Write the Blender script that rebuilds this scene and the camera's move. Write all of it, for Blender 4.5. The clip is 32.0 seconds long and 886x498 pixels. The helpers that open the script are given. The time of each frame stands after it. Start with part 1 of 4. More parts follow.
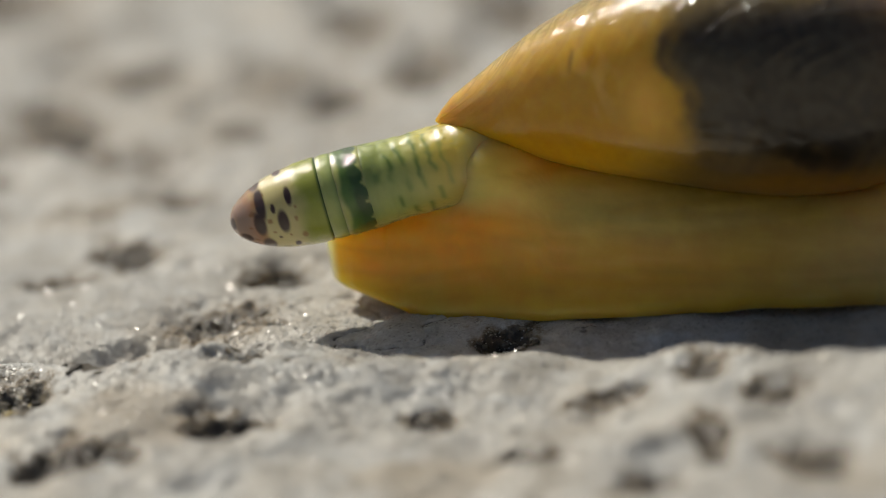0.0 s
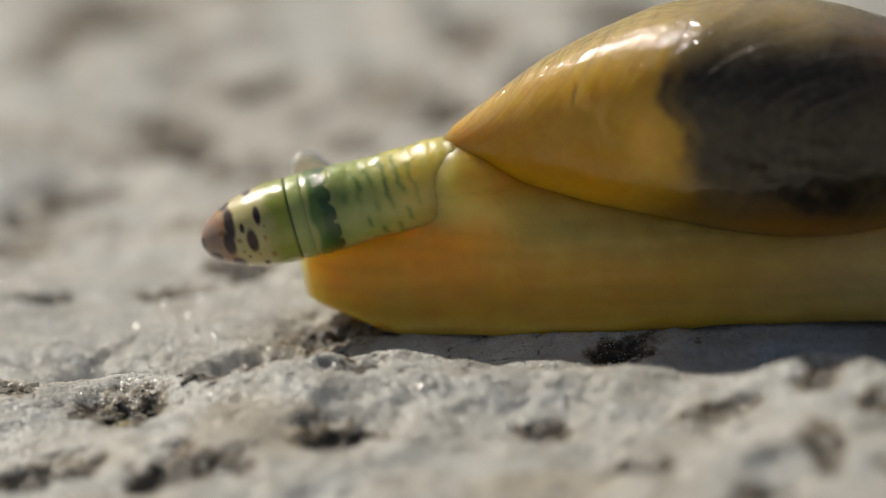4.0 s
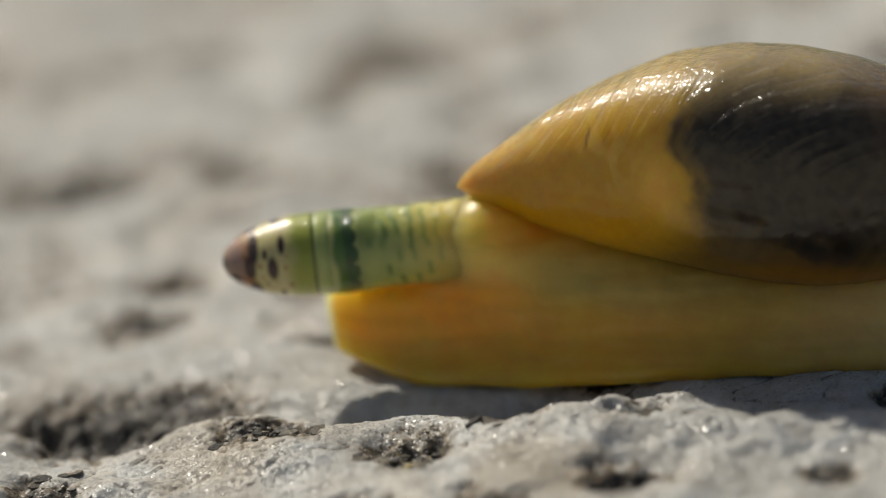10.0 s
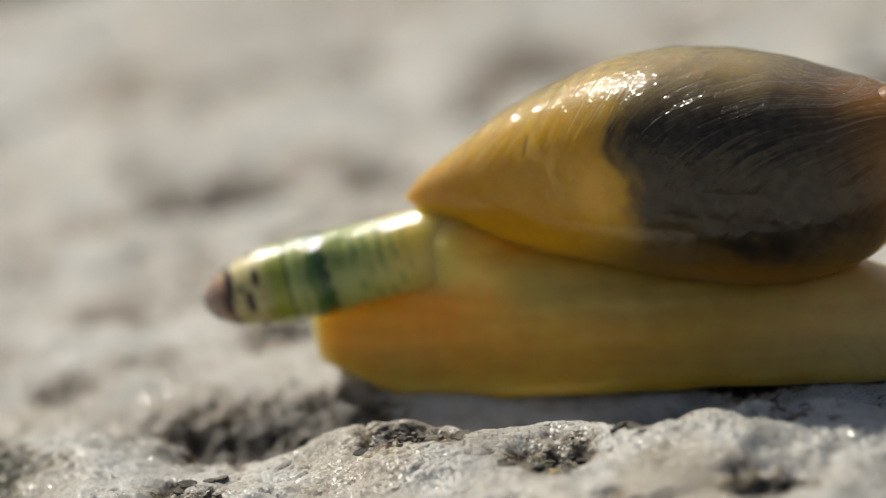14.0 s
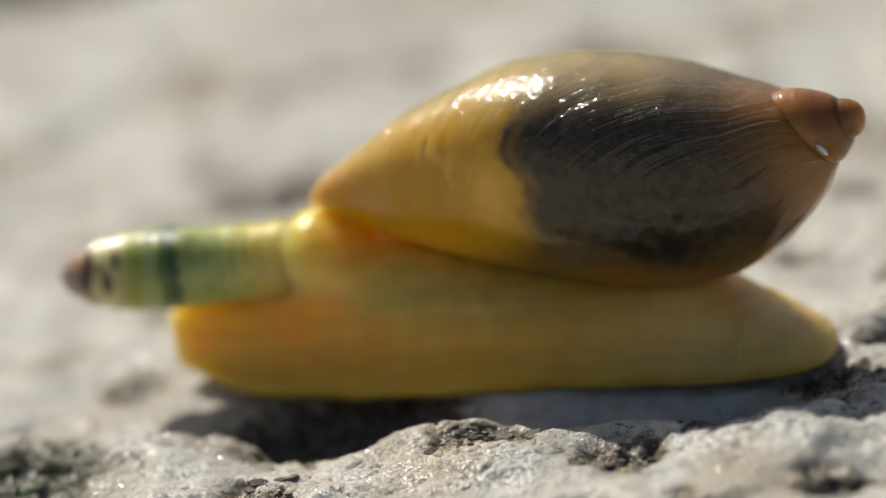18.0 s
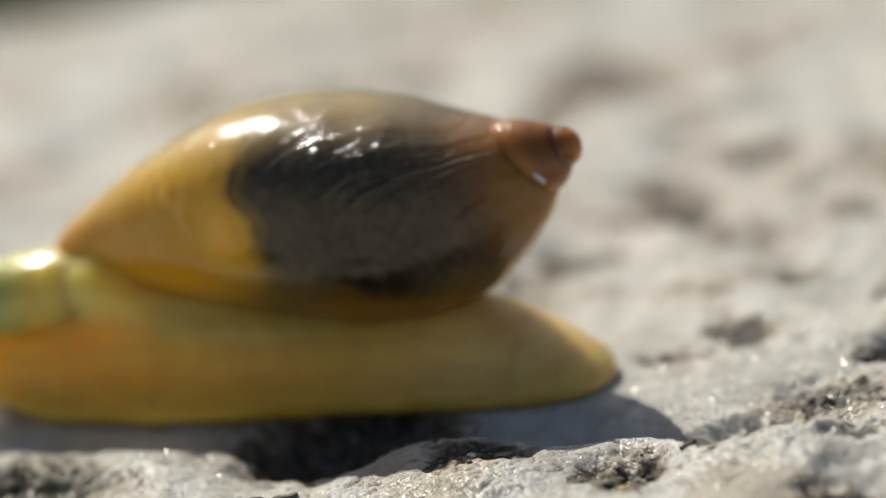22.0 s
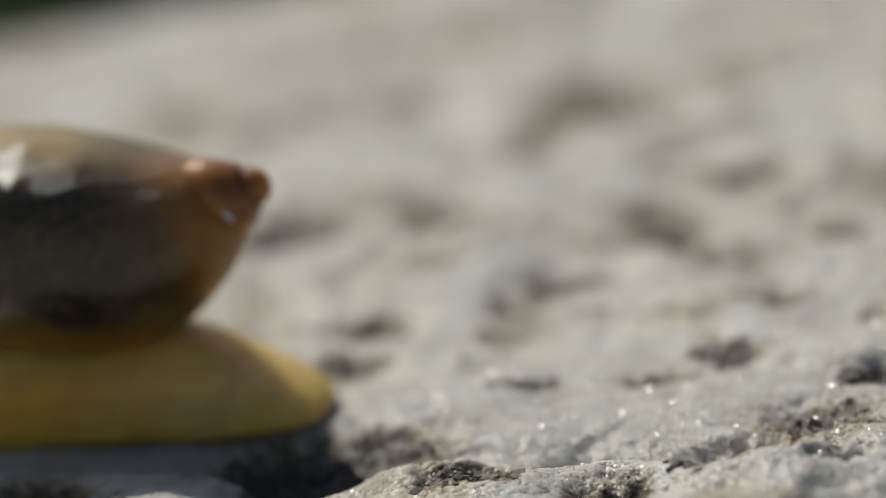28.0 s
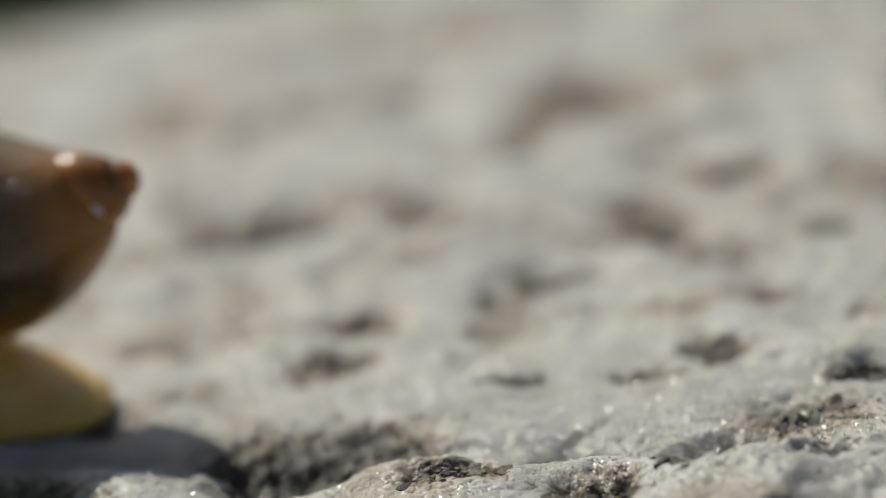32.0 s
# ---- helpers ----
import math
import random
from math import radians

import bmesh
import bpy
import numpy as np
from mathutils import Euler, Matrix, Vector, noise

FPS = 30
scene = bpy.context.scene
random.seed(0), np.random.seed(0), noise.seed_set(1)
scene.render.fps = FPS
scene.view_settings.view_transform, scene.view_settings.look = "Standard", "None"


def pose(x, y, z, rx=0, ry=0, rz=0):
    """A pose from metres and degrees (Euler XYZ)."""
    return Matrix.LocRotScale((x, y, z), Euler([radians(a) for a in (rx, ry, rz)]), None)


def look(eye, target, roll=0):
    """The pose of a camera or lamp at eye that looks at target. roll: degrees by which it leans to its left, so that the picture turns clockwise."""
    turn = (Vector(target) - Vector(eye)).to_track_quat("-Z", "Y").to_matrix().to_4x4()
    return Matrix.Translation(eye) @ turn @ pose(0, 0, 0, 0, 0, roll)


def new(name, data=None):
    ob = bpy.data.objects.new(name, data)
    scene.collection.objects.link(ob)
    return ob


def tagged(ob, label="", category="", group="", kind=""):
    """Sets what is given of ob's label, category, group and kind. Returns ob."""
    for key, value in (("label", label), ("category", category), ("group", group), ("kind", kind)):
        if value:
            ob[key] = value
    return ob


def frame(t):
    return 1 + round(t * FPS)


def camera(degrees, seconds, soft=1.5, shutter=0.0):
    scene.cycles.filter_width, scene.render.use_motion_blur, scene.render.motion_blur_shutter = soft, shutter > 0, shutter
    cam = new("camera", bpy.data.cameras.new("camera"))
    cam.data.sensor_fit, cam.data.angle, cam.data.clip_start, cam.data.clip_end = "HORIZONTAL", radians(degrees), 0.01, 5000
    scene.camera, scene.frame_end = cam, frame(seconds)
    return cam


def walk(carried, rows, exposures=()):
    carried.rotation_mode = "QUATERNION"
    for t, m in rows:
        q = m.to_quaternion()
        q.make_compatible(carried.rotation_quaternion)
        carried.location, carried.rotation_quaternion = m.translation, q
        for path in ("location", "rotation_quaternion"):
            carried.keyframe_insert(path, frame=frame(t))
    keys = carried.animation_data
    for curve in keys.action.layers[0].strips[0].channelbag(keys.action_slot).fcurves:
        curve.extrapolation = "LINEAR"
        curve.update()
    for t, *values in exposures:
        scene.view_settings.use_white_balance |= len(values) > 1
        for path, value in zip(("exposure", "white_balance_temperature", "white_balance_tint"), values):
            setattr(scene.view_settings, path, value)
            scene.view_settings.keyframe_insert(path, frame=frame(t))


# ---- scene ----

MM = 0.001

# A macro lens on a tripod 158 mm from the stone, 20 degrees above it, that pans after the snail.
cam = camera(10.0, 32.0, soft=0.9)
cam.data.dof.use_dof = True
cam.data.dof.focus_distance = 0.1522
cam.data.dof.aperture_fstop = 28.0
EYE = (0.0, -0.148471, 0.054039)
FIRST = Matrix.Translation(EYE) @ pose(0, 0, 0, 70.0) @ pose(0, 0, 0, 0, 0, -7.0)


def turned(left, up):
    """The camera's pose, turned on its tripod head by degrees."""
    return FIRST @ pose(0, 0, 0, 0, left, 0) @ pose(0, 0, 0, up, 0, 0)


walk(cam, [
    (0, turned(0.000, 0.000)), (0.5, turned(0.266, 0.002)), (1, turned(0.325, 0.055)), (1.5, turned(0.485, -0.005)),
    (2, turned(0.664, 0.045)), (2.5, turned(0.817, 0.058)), (4.5, turned(1.698, 0.218)), (5, turned(2.250, 0.414)),
    (5.5, turned(2.562, 0.284)), (6, turned(2.796, 0.248)), (6.5, turned(3.378, 0.403)), (7, turned(3.412, 0.489)),
    (7.5, turned(3.576, 0.526)), (8, turned(3.852, 0.557)), (8.5, turned(4.093, 0.652)), (9, turned(4.270, 0.648)),
    (9.5, turned(4.378, 0.654)), (10, turned(4.514, 0.596)), (10.5, turned(4.695, 0.723)), (11, turned(4.973, 0.659)),
    (11.5, turned(5.271, 0.651)), (12, turned(5.539, 0.723)), (12.5, turned(5.527, 0.860)), (13, turned(5.744, 0.742)),
    (13.5, turned(5.991, 0.705)), (14, turned(6.152, 0.656)), (14.5, turned(6.219, 0.682)), (16.5, turned(6.756, 0.727)),
    (17, turned(6.729, 0.665)), (17.5, turned(6.846, 0.628)), (18, turned(6.952, 0.644)), (18.5, turned(7.158, 0.604)),
    (19, turned(7.314, 0.521)), (19.5, turned(7.058, 0.647)), (20, turned(7.091, 0.696)), (20.5, turned(7.091, 0.696)),
    (21, turned(7.023, 0.788)), (21.5, turned(6.939, 0.830)), (22, turned(6.936, 0.848)), (22.5, turned(6.985, 0.848)),
    (23, turned(6.990, 0.868)), (23.5, turned(6.947, 0.858)), (24, turned(6.930, 0.887)), (24.5, turned(6.919, 0.960)),
    (25, turned(6.929, 1.004)), (25.5, turned(6.884, 0.984)), (26, turned(6.840, 1.029)), (26.5, turned(6.797, 1.057)),
    (28.5, turned(6.771, 1.101)), (29, turned(6.714, 1.052)), (29.5, turned(6.669, 1.036)), (30, turned(6.668, 1.011)),
    (30.5, turned(6.578, 1.004)), (31, turned(6.594, 1.049)), (31.5, turned(6.622, 1.043)), (32, turned(6.639, 1.051)),
], exposures=((0, -0.12, 6660, 7), (6, -0.15, 6660, 7), (12, -0.15, 6600, 7), (14, 0.06, 6600, 7), (17, 0.20, 6620, 7), (21, 0.25, 6620, 7), (23, 0.28, 6520, 6), (25, 0.12, 6470, 6), (26.5, -0.07, 6440, 6), (29, -0.14, 6430, 6), (32, -0.14, 6430, 6)))


# ---- daylight ----
SUN_UP, SUN_ROUND = 48.0, -32.0      # degrees above the horizon; turned from +y towards -x
to_sun = Vector((math.sin(radians(SUN_ROUND)) * math.cos(radians(SUN_UP)),
                 math.cos(radians(SUN_ROUND)) * math.cos(radians(SUN_UP)), math.sin(radians(SUN_UP))))
world = bpy.data.worlds.new("world")
scene.world = world
world.use_nodes = True
sky = world.node_tree.nodes.new("ShaderNodeTexSky")
sky.sky_type, sky.sun_disc = "NISHITA", False
sky.dust_density, sky.ozone_density = 3.0, 0.6
sky.sun_elevation, sky.sun_rotation = radians(SUN_UP), radians(SUN_ROUND)
world.node_tree.links.new(sky.outputs[0], world.node_tree.nodes["Background"].inputs[0])
world.node_tree.nodes["Background"].inputs[1].default_value = 0.055
sun_data = bpy.data.lights.new("sun", "SUN")
sun_data.energy, sun_data.angle, sun_data.color = 3.5, radians(0.55), (1.0, 0.94, 0.84)
sun = new("sun", sun_data)
sun.matrix_world = look(to_sun * 2.0, (0, 0, 0))


# ---- materials ----
class Nodes:
    """Short hand for building a node material."""

    def __init__(self, name):
        self.mat = bpy.data.materials.new(name)
        self.mat.use_nodes = True
        self.tree = self.mat.node_tree
        self.bsdf = self.tree.nodes["Principled BSDF"]
        coord = self.tree.nodes.new("ShaderNodeTexCoord")
        self.place = coord.outputs["Object"]

    def add(self, kind, **values):
        node = self.tree.nodes.new(kind)
        for k, v in values.items():
            if k in node.inputs:
                node.inputs[k].default_value = v
        return node

    def link(self, a, b):
        self.tree.links.new(a, b)

    def noise(self, size, detail=4.0, rough=0.55, warp=0.0):
        """Noise whose features are about size millimetres across."""
        node = self.add("ShaderNodeTexNoise", Scale=1.0 / (size * MM), Detail=detail, Roughness=rough, Distortion=warp)
        self.link(self.place, node.inputs["Vector"])
        return node.outputs["Fac"]

    def cells(self, size, feature="F1"):
        node = self.add("ShaderNodeTexVoronoi", Scale=1.0 / (size * MM))
        node.feature = feature
        self.link(self.place, node.inputs["Vector"])
        return node

    def ramp(self, fac, stops):
        node = self.tree.nodes.new("ShaderNodeValToRGB")
        while len(node.color_ramp.elements) < len(stops):
            node.color_ramp.elements.new(0.5)
        for e, (at, c) in zip(node.color_ramp.elements, stops):
            e.position = at
            e.color = (*c, 1.0) if isinstance(c, tuple) else (c, c, c, 1.0)
        self.link(fac, node.inputs[0])
        return node.outputs[0]

    def mix(self, fac, a, b, how="MIX"):
        node = self.tree.nodes.new("ShaderNodeMix")
        node.data_type, node.blend_type = "RGBA", how
        for value, slot in ((fac, node.inputs[0]), (a, node.inputs[6]), (b, node.inputs[7])):
            if isinstance(value, (float, int)):
                slot.default_value = value
            elif isinstance(value, tuple):
                slot.default_value = (*value, 1.0)
            else:
                self.link(value, slot)
        return node.outputs[2]

    def math(self, how, a, b=0.5):
        node = self.tree.nodes.new("ShaderNodeMath")
        node.operation = how
        for value, slot in ((a, node.inputs[0]), (b, node.inputs[1])):
            if isinstance(value, (float, int)):
                slot.default_value = value
            else:
                self.link(value, slot)
        return node.outputs[0]

    def attribute(self, name, output="Color"):
        node = self.tree.nodes.new("ShaderNodeAttribute")
        node.attribute_name = name
        return node.outputs[output]

    def bump(self, height, distance, strength=1.0, under=None):
        """Relief of distance millimetres."""
        node = self.add("ShaderNodeBump", Strength=strength, Distance=distance * MM)
        self.link(height, node.inputs["Height"])
        if under is not None:
            self.link(under, node.inputs["Normal"])
        return node.outputs[0]

    def facets(self, size, slope, under=None):
        """Relief of flat crystal faces, each tilted its own way."""
        cell = self.cells(size)
        off = self.tree.nodes.new("ShaderNodeVectorMath")
        off.operation = "SUBTRACT"
        self.link(self.place, off.inputs[0])
        self.link(cell.outputs["Position"], off.inputs[1])
        tilt = self.tree.nodes.new("ShaderNodeVectorMath")
        tilt.operation = "SUBTRACT"
        self.link(cell.outputs["Color"], tilt.inputs[0])
        tilt.inputs[1].default_value = (0.5, 0.5, 0.5)
        dot = self.tree.nodes.new("ShaderNodeVectorMath")
        dot.operation = "DOT_PRODUCT"
        self.link(off.outputs[0], dot.inputs[0])
        self.link(tilt.outputs[0], dot.inputs[1])
        return self.bump(self.math("MULTIPLY", dot.outputs["Value"], 2.0 * slope), 1000.0, 1.0, under)

    def finish(self, colour=None, normal=None, rough=None, **values):
        for value, slot in ((colour, "Base Color"), (rough, "Roughness")):
            if value is None:
                continue
            if isinstance(value, (tuple, float)):
                self.bsdf.inputs[slot].default_value = (*value, 1.0) if isinstance(value, tuple) else value
            else:
                self.link(value, self.bsdf.inputs[slot])
        if normal is not None:
            self.link(normal, self.bsdf.inputs["Normal"])
            self.link(normal, self.bsdf.inputs["Coat Normal"])
        for k, v in values.items():
            self.bsdf.inputs[k.replace("_", " ")].default_value = v
        return self.mat


def stone_material():
    m = Nodes("weathered pale granite")
    pit, stain = m.attribute("pit", "Fac"), m.attribute("stain", "Fac")
    broad, grain, fine = m.noise(5.0, 5), m.noise(0.7, 5), m.noise(0.11, 4, 0.65)
    pale = m.ramp(broad, [(0.3, (0.47, 0.455, 0.42)), (0.5, (0.575, 0.555, 0.51)), (0.7, (0.65, 0.605, 0.525))])
    glassy = m.ramp(m.noise(2.2, 4, 0.6, 0.6), [(0.46, 0.0), (0.58, 1.0)])
    pale = m.mix(m.math("MULTIPLY", glassy, 0.65), pale, (0.55, 0.555, 0.54))
    crystal = m.cells(0.22)
    pale = m.mix(0.16, pale, m.ramp(crystal.outputs["Color"], [(0.0, 0.25), (1.0, 0.75)]), "OVERLAY")
    pale = m.mix(0.30, pale, m.ramp(m.noise(0.10, 4, 0.7), [(0.3, 0.32), (0.7, 0.72)]), "OVERLAY")
    pale = m.mix(m.ramp(m.noise(0.16, 3, 0.6), [(0.70, 0.0), (0.74, 0.4)]), pale, (0.08, 0.07, 0.055))
    pale = m.mix(m.ramp(grain, [(0.36, 0.35), (0.5, 0.0)]), pale, (0.30, 0.27, 0.235))
    pale = m.mix(m.math("MULTIPLY", stain, 0.55), pale, (0.36, 0.27, 0.16))
    pale = m.mix(m.ramp(m.noise(2.6, 5, 0.6, 0.4), [(0.50, 0.0), (0.66, 0.50)]), pale, (0.29, 0.26, 0.215))
    place = m.add("ShaderNodeMapping", Scale=(0.45, 1.0, 1.0))
    m.link(m.place, place.inputs["Vector"])
    layer = m.add("ShaderNodeTexNoise", Scale=1.0 / (0.9 * MM), Detail=5.0, Roughness=0.6, Distortion=0.5)
    m.link(place.outputs[0], layer.inputs["Vector"])
    pale = m.mix(m.ramp(layer.outputs["Fac"], [(0.50, 0.0), (0.66, 0.45)]), pale, (0.33, 0.305, 0.265))
    specks = m.ramp(m.noise(0.9, 4, 0.7), [(0.69, 0.0), (0.75, 0.8)])
    pale = m.mix(specks, pale, (0.07, 0.065, 0.06))
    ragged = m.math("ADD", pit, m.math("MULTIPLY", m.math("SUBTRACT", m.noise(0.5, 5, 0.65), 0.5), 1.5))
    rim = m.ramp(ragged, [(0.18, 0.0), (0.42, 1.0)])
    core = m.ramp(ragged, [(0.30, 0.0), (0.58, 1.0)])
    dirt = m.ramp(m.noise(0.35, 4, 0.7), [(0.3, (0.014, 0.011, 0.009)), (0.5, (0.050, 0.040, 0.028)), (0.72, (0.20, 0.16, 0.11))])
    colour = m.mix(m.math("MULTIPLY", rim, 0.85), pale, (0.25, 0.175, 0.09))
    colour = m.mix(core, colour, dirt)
    crack = m.ramp(m.attribute("crack", "Fac"), [(0.35, 0.0), (0.8, 1.0)])
    colour = m.mix(m.math("MULTIPLY", crack, 0.80), colour, (0.075, 0.055, 0.035))
    lichen = m.math("MULTIPLY", m.attribute("lichen", "Fac"), m.ramp(m.noise(0.3, 3), [(0.5, 0.0), (0.58, 1.0)]))
    colour = m.mix(lichen, colour, (0.50, 0.36, 0.03))
    moss = m.math("MULTIPLY", m.attribute("moss", "Fac"), m.ramp(m.noise(0.7, 3), [(0.42, 0.0), (0.6, 1.0)]))
    colour = m.mix(moss, colour, (0.07, 0.10, 0.035))
    n = m.bump(grain, 0.11, 0.9)
    n = m.facets(0.20, 0.10, n)
    n = m.facets(0.075, 0.20, n)
    n = m.bump(fine, 0.02, 1.0, n)
    rough = m.ramp(m.cells(0.075).outputs["Color"], [(0.0, 0.16), (0.3, 0.35), (0.6, 0.6), (1.0, 0.8)])
    return m.finish(colour, n, rough, Subsurface_Weight=0.12, Subsurface_Radius=(1.0, 0.9, 0.8), Subsurface_Scale=0.0006)


def flake_material():
    m = Nodes("mica flakes")
    return m.finish((0.6, 0.6, 0.58), None, 0.24, IOR=2.3)


def grass_material():
    m = Nodes("blurred meadow green")
    c = m.ramp(m.noise(60.0, 5), [(0.3, (0.09, 0.13, 0.05)), (0.55, (0.14, 0.19, 0.08)), (0.75, (0.21, 0.24, 0.11))])
    return m.finish(c, m.bump(m.noise(8.0, 4), 6.0), 0.8)


def flesh_material(name, scale, weight, radius, rough=0.3, coat=0.6, wrinkle=0.06, mottle=0.2, wet=0.05, deep=0.0):
    """Wet skin over flesh; deep: how much further the light goes, in millimetres, where the attribute soft is 1."""
    m = Nodes(name)
    m.link(m.math("ADD", m.math("MULTIPLY", m.attribute("soft", "Fac"), deep * MM), scale * MM), m.bsdf.inputs["Subsurface Scale"])
    tint = m.attribute("tint")
    c = m.mix(mottle, tint, m.ramp(m.noise(0.9, 5, 0.6), [(0.3, 0.3), (0.7, 0.7)]), "OVERLAY")
    n = m.bump(m.noise(0.5, 4, 0.6), wrinkle, 0.6)
    n = m.bump(m.noise(0.28, 2, 0.4), wrinkle * 0.7, 0.7, n)
    m.finish(None, n)
    m.link(m.bump(m.noise(0.6, 3), wrinkle * 0.3, 0.5), m.bsdf.inputs["Normal"])
    return m.finish(c, None, rough, Subsurface_Weight=weight, Subsurface_Radius=radius,
                    Coat_Weight=coat, Coat_Roughness=wet, IOR=1.38)


def clear_material():
    m = Nodes("clear wet skin")
    return m.finish((0.90, 0.84, 0.72), m.bump(m.noise(0.2, 3), 0.02, 0.5), 0.12, Transmission_Weight=0.75, IOR=1.2, Coat_Weight=0.6, Coat_Roughness=0.05)


def shell_material():
    m = Nodes("thin translucent amber shell")
    tint = m.attribute("tint")
    slant, up = m.attribute("slant", "Fac"), m.attribute("up", "Fac")

    def lines(across, along, detail=2.0):
        """Growth lines: noise drawn out along the lip's direction."""
        place = m.add("ShaderNodeCombineXYZ")
        m.link(m.math("MULTIPLY", slant, across), place.inputs[0])
        m.link(m.math("MULTIPLY", up, along), place.inputs[1])
        node = m.add("ShaderNodeTexNoise", Scale=1.0, Detail=detail, Roughness=0.6)
        m.link(place.outputs[0], node.inputs["Vector"])
        return node.outputs["Fac"]

    band, coarse, fine = lines(0.9, 0.9, 1.0), lines(2.8, 1.1, 2.0), lines(8.0, 1.8, 2.0)
    crown = m.ramp(up, [(0.10, 0.12), (0.55, 1.0)])
    c = m.mix(0.20, tint, m.ramp(m.noise(0.40, 5, 0.65), [(0.3, 0.25), (0.7, 0.75)]), "OVERLAY")
    c = m.mix(m.math("MULTIPLY", crown, 0.16), c, m.ramp(coarse, [(0.35, 0.25), (0.65, 0.75)]), "OVERLAY")
    n = m.bump(m.math("MULTIPLY", band, crown), 0.42, 0.85)
    n = m.bump(m.math("MULTIPLY", coarse, crown), 0.12, 0.9, n)
    n = m.bump(m.math("MULTIPLY", fine, crown), 0.025, 1.0, n)
    n = m.bump(m.math("MULTIPLY", m.noise(0.30, 2, 0.5), crown), 0.11, 0.8, n)
    m.link(m.attribute("clear", "Fac"), m.bsdf.inputs["Subsurface Weight"])
    # the polished skin carries the relief; what lies under it is smoother
    m.finish(None, n)
    m.link(m.bump(coarse, 0.03, 0.8), m.bsdf.inputs["Normal"])
    return m.finish(c, None, 0.36, Specular_IOR_Level=0.08, Subsurface_Radius=(1.0, 0.68, 0.15), Subsurface_Scale=1.5 * MM,
                    Coat_Weight=1.0, Coat_Roughness=0.10, Coat_IOR=1.45, IOR=1.5)


STONE, FLAKE, GRASS = stone_material(), flake_material(), grass_material()
FLESH = flesh_material("translucent yellow snail flesh", 2.6, 1.0, (0.92, 1.0, 0.42), 0.38, 0.26, 0.06, 0.30)
SAC = flesh_material("banded tentacle skin", 0.60, 0.95, (1.0, 0.95, 0.5), 0.42, 1.0, 0.12, 0.18, 0.075, 2.4)
CLEAR = clear_material()
SHELL = shell_material()


# ---- noise on arrays ----
def lattice(ix, iy, seed):
    n = (ix.astype(np.int64) * 374761393 + iy.astype(np.int64) * 668265263 + seed * 974634541) & 0x7FFFFFFF
    n = ((n ^ (n >> 13)) * 1274126177) & 0x7FFFFFFF
    return ((n ^ (n >> 16)) & 0xFFFF) / 65535.0


def value_noise(x, y, seed):
    ix, iy = np.floor(x), np.floor(y)
    u, v = x - ix, y - iy
    u, v = u * u * u * (u * (u * 6 - 15) + 10), v * v * v * (v * (v * 6 - 15) + 10)
    a, b = lattice(ix, iy, seed), lattice(ix + 1, iy, seed)
    c, d = lattice(ix, iy + 1, seed), lattice(ix + 1, iy + 1, seed)
    return (a * (1 - u) + b * u) * (1 - v) + (c * (1 - u) + d * u) * v


def fbm(x, y, seed, octaves=4, gain=0.5):
    total, amp, norm = 0.0, 1.0, 0.0
    for k in range(octaves):
        total = total + amp * value_noise(x * 0.8 - y * 0.6 + 17.3 * k, x * 0.6 + y * 0.8 - 9.1 * k, seed + k)
        norm += amp
        amp *= gain
        x, y = x * 2.03, y * 2.03
    return total / norm


def smooth(a, b, x):
    t = np.clip((x - a) / (b - a), 0, 1)
    return t * t * (3 - 2 * t)


# ---- meshes from grids ----
def grid_mesh(name, verts, wrap=False, ends=False):
    """A mesh over an array (rows, columns, 3), in millimetres; wrap closes each row to a ring, ends caps the first and last ring."""
    rows, cols = verts.shape[:2]
    index = np.arange(rows * cols).reshape(rows, cols)
    right = np.roll(index, -1, 1) if wrap else index[:, 1:]
    left = index if wrap else index[:, :-1]
    quads = np.stack([left[:-1], right[:-1], right[1:], left[1:]], -1).reshape(-1, 4)
    me = bpy.data.meshes.new(name)
    caps = 2 if ends else 0
    loops = np.concatenate([quads.ravel()] + ([index[0, ::-1], index[-1]] if ends else []))
    me.vertices.add(rows * cols)
    me.vertices.foreach_set("co", (verts.reshape(-1, 3) * MM).astype(np.float32).ravel())
    me.loops.add(len(loops))
    me.loops.foreach_set("vertex_index", loops.astype(np.int32))
    me.polygons.add(len(quads) + caps)
    starts = np.arange(len(quads)) * 4
    if ends:
        starts = np.concatenate([starts, [len(quads) * 4, len(quads) * 4 + cols]])
    me.polygons.foreach_set("loop_start", starts.astype(np.int32))
    me.polygons.foreach_set("use_smooth", np.ones(len(quads) + caps, bool))
    me.update(calc_edges=True)
    me.validate()
    return me


def paint(me, name, values):
    """A colour (n, 3) or a number (n) for each vertex."""
    values = np.asarray(values, np.float32)
    if values.ndim == 2:
        a = me.attributes.new(name, "FLOAT_COLOR", "POINT")
        a.data.foreach_set("color", np.concatenate([values, np.ones((len(values), 1), np.float32)], 1).ravel())
    else:
        me.attributes.new(name, "FLOAT", "POINT").data.foreach_set("value", values)


def part(name, me, material, parent=None, label="", place=(0, 0, 0)):
    """One mesh object under a thing or a part; place in millimetres."""
    ob = new(name, me)
    me.materials.append(material)
    ob.parent = parent
    ob.location = Vector(place) * MM
    return tagged(ob, label)


def blend(*pairs):
    """Colours laid over one another: a first colour, then (mask, colour)."""
    base, rest = pairs[0], pairs[1:]
    n = len(rest[0][0])
    out = np.tile(np.array(base, float), (n, 1))
    for mask, colour in rest:
        k = np.clip(mask, 0, 1)[:, None]
        out = out * (1 - k) + np.array(colour, float) * k
    return out


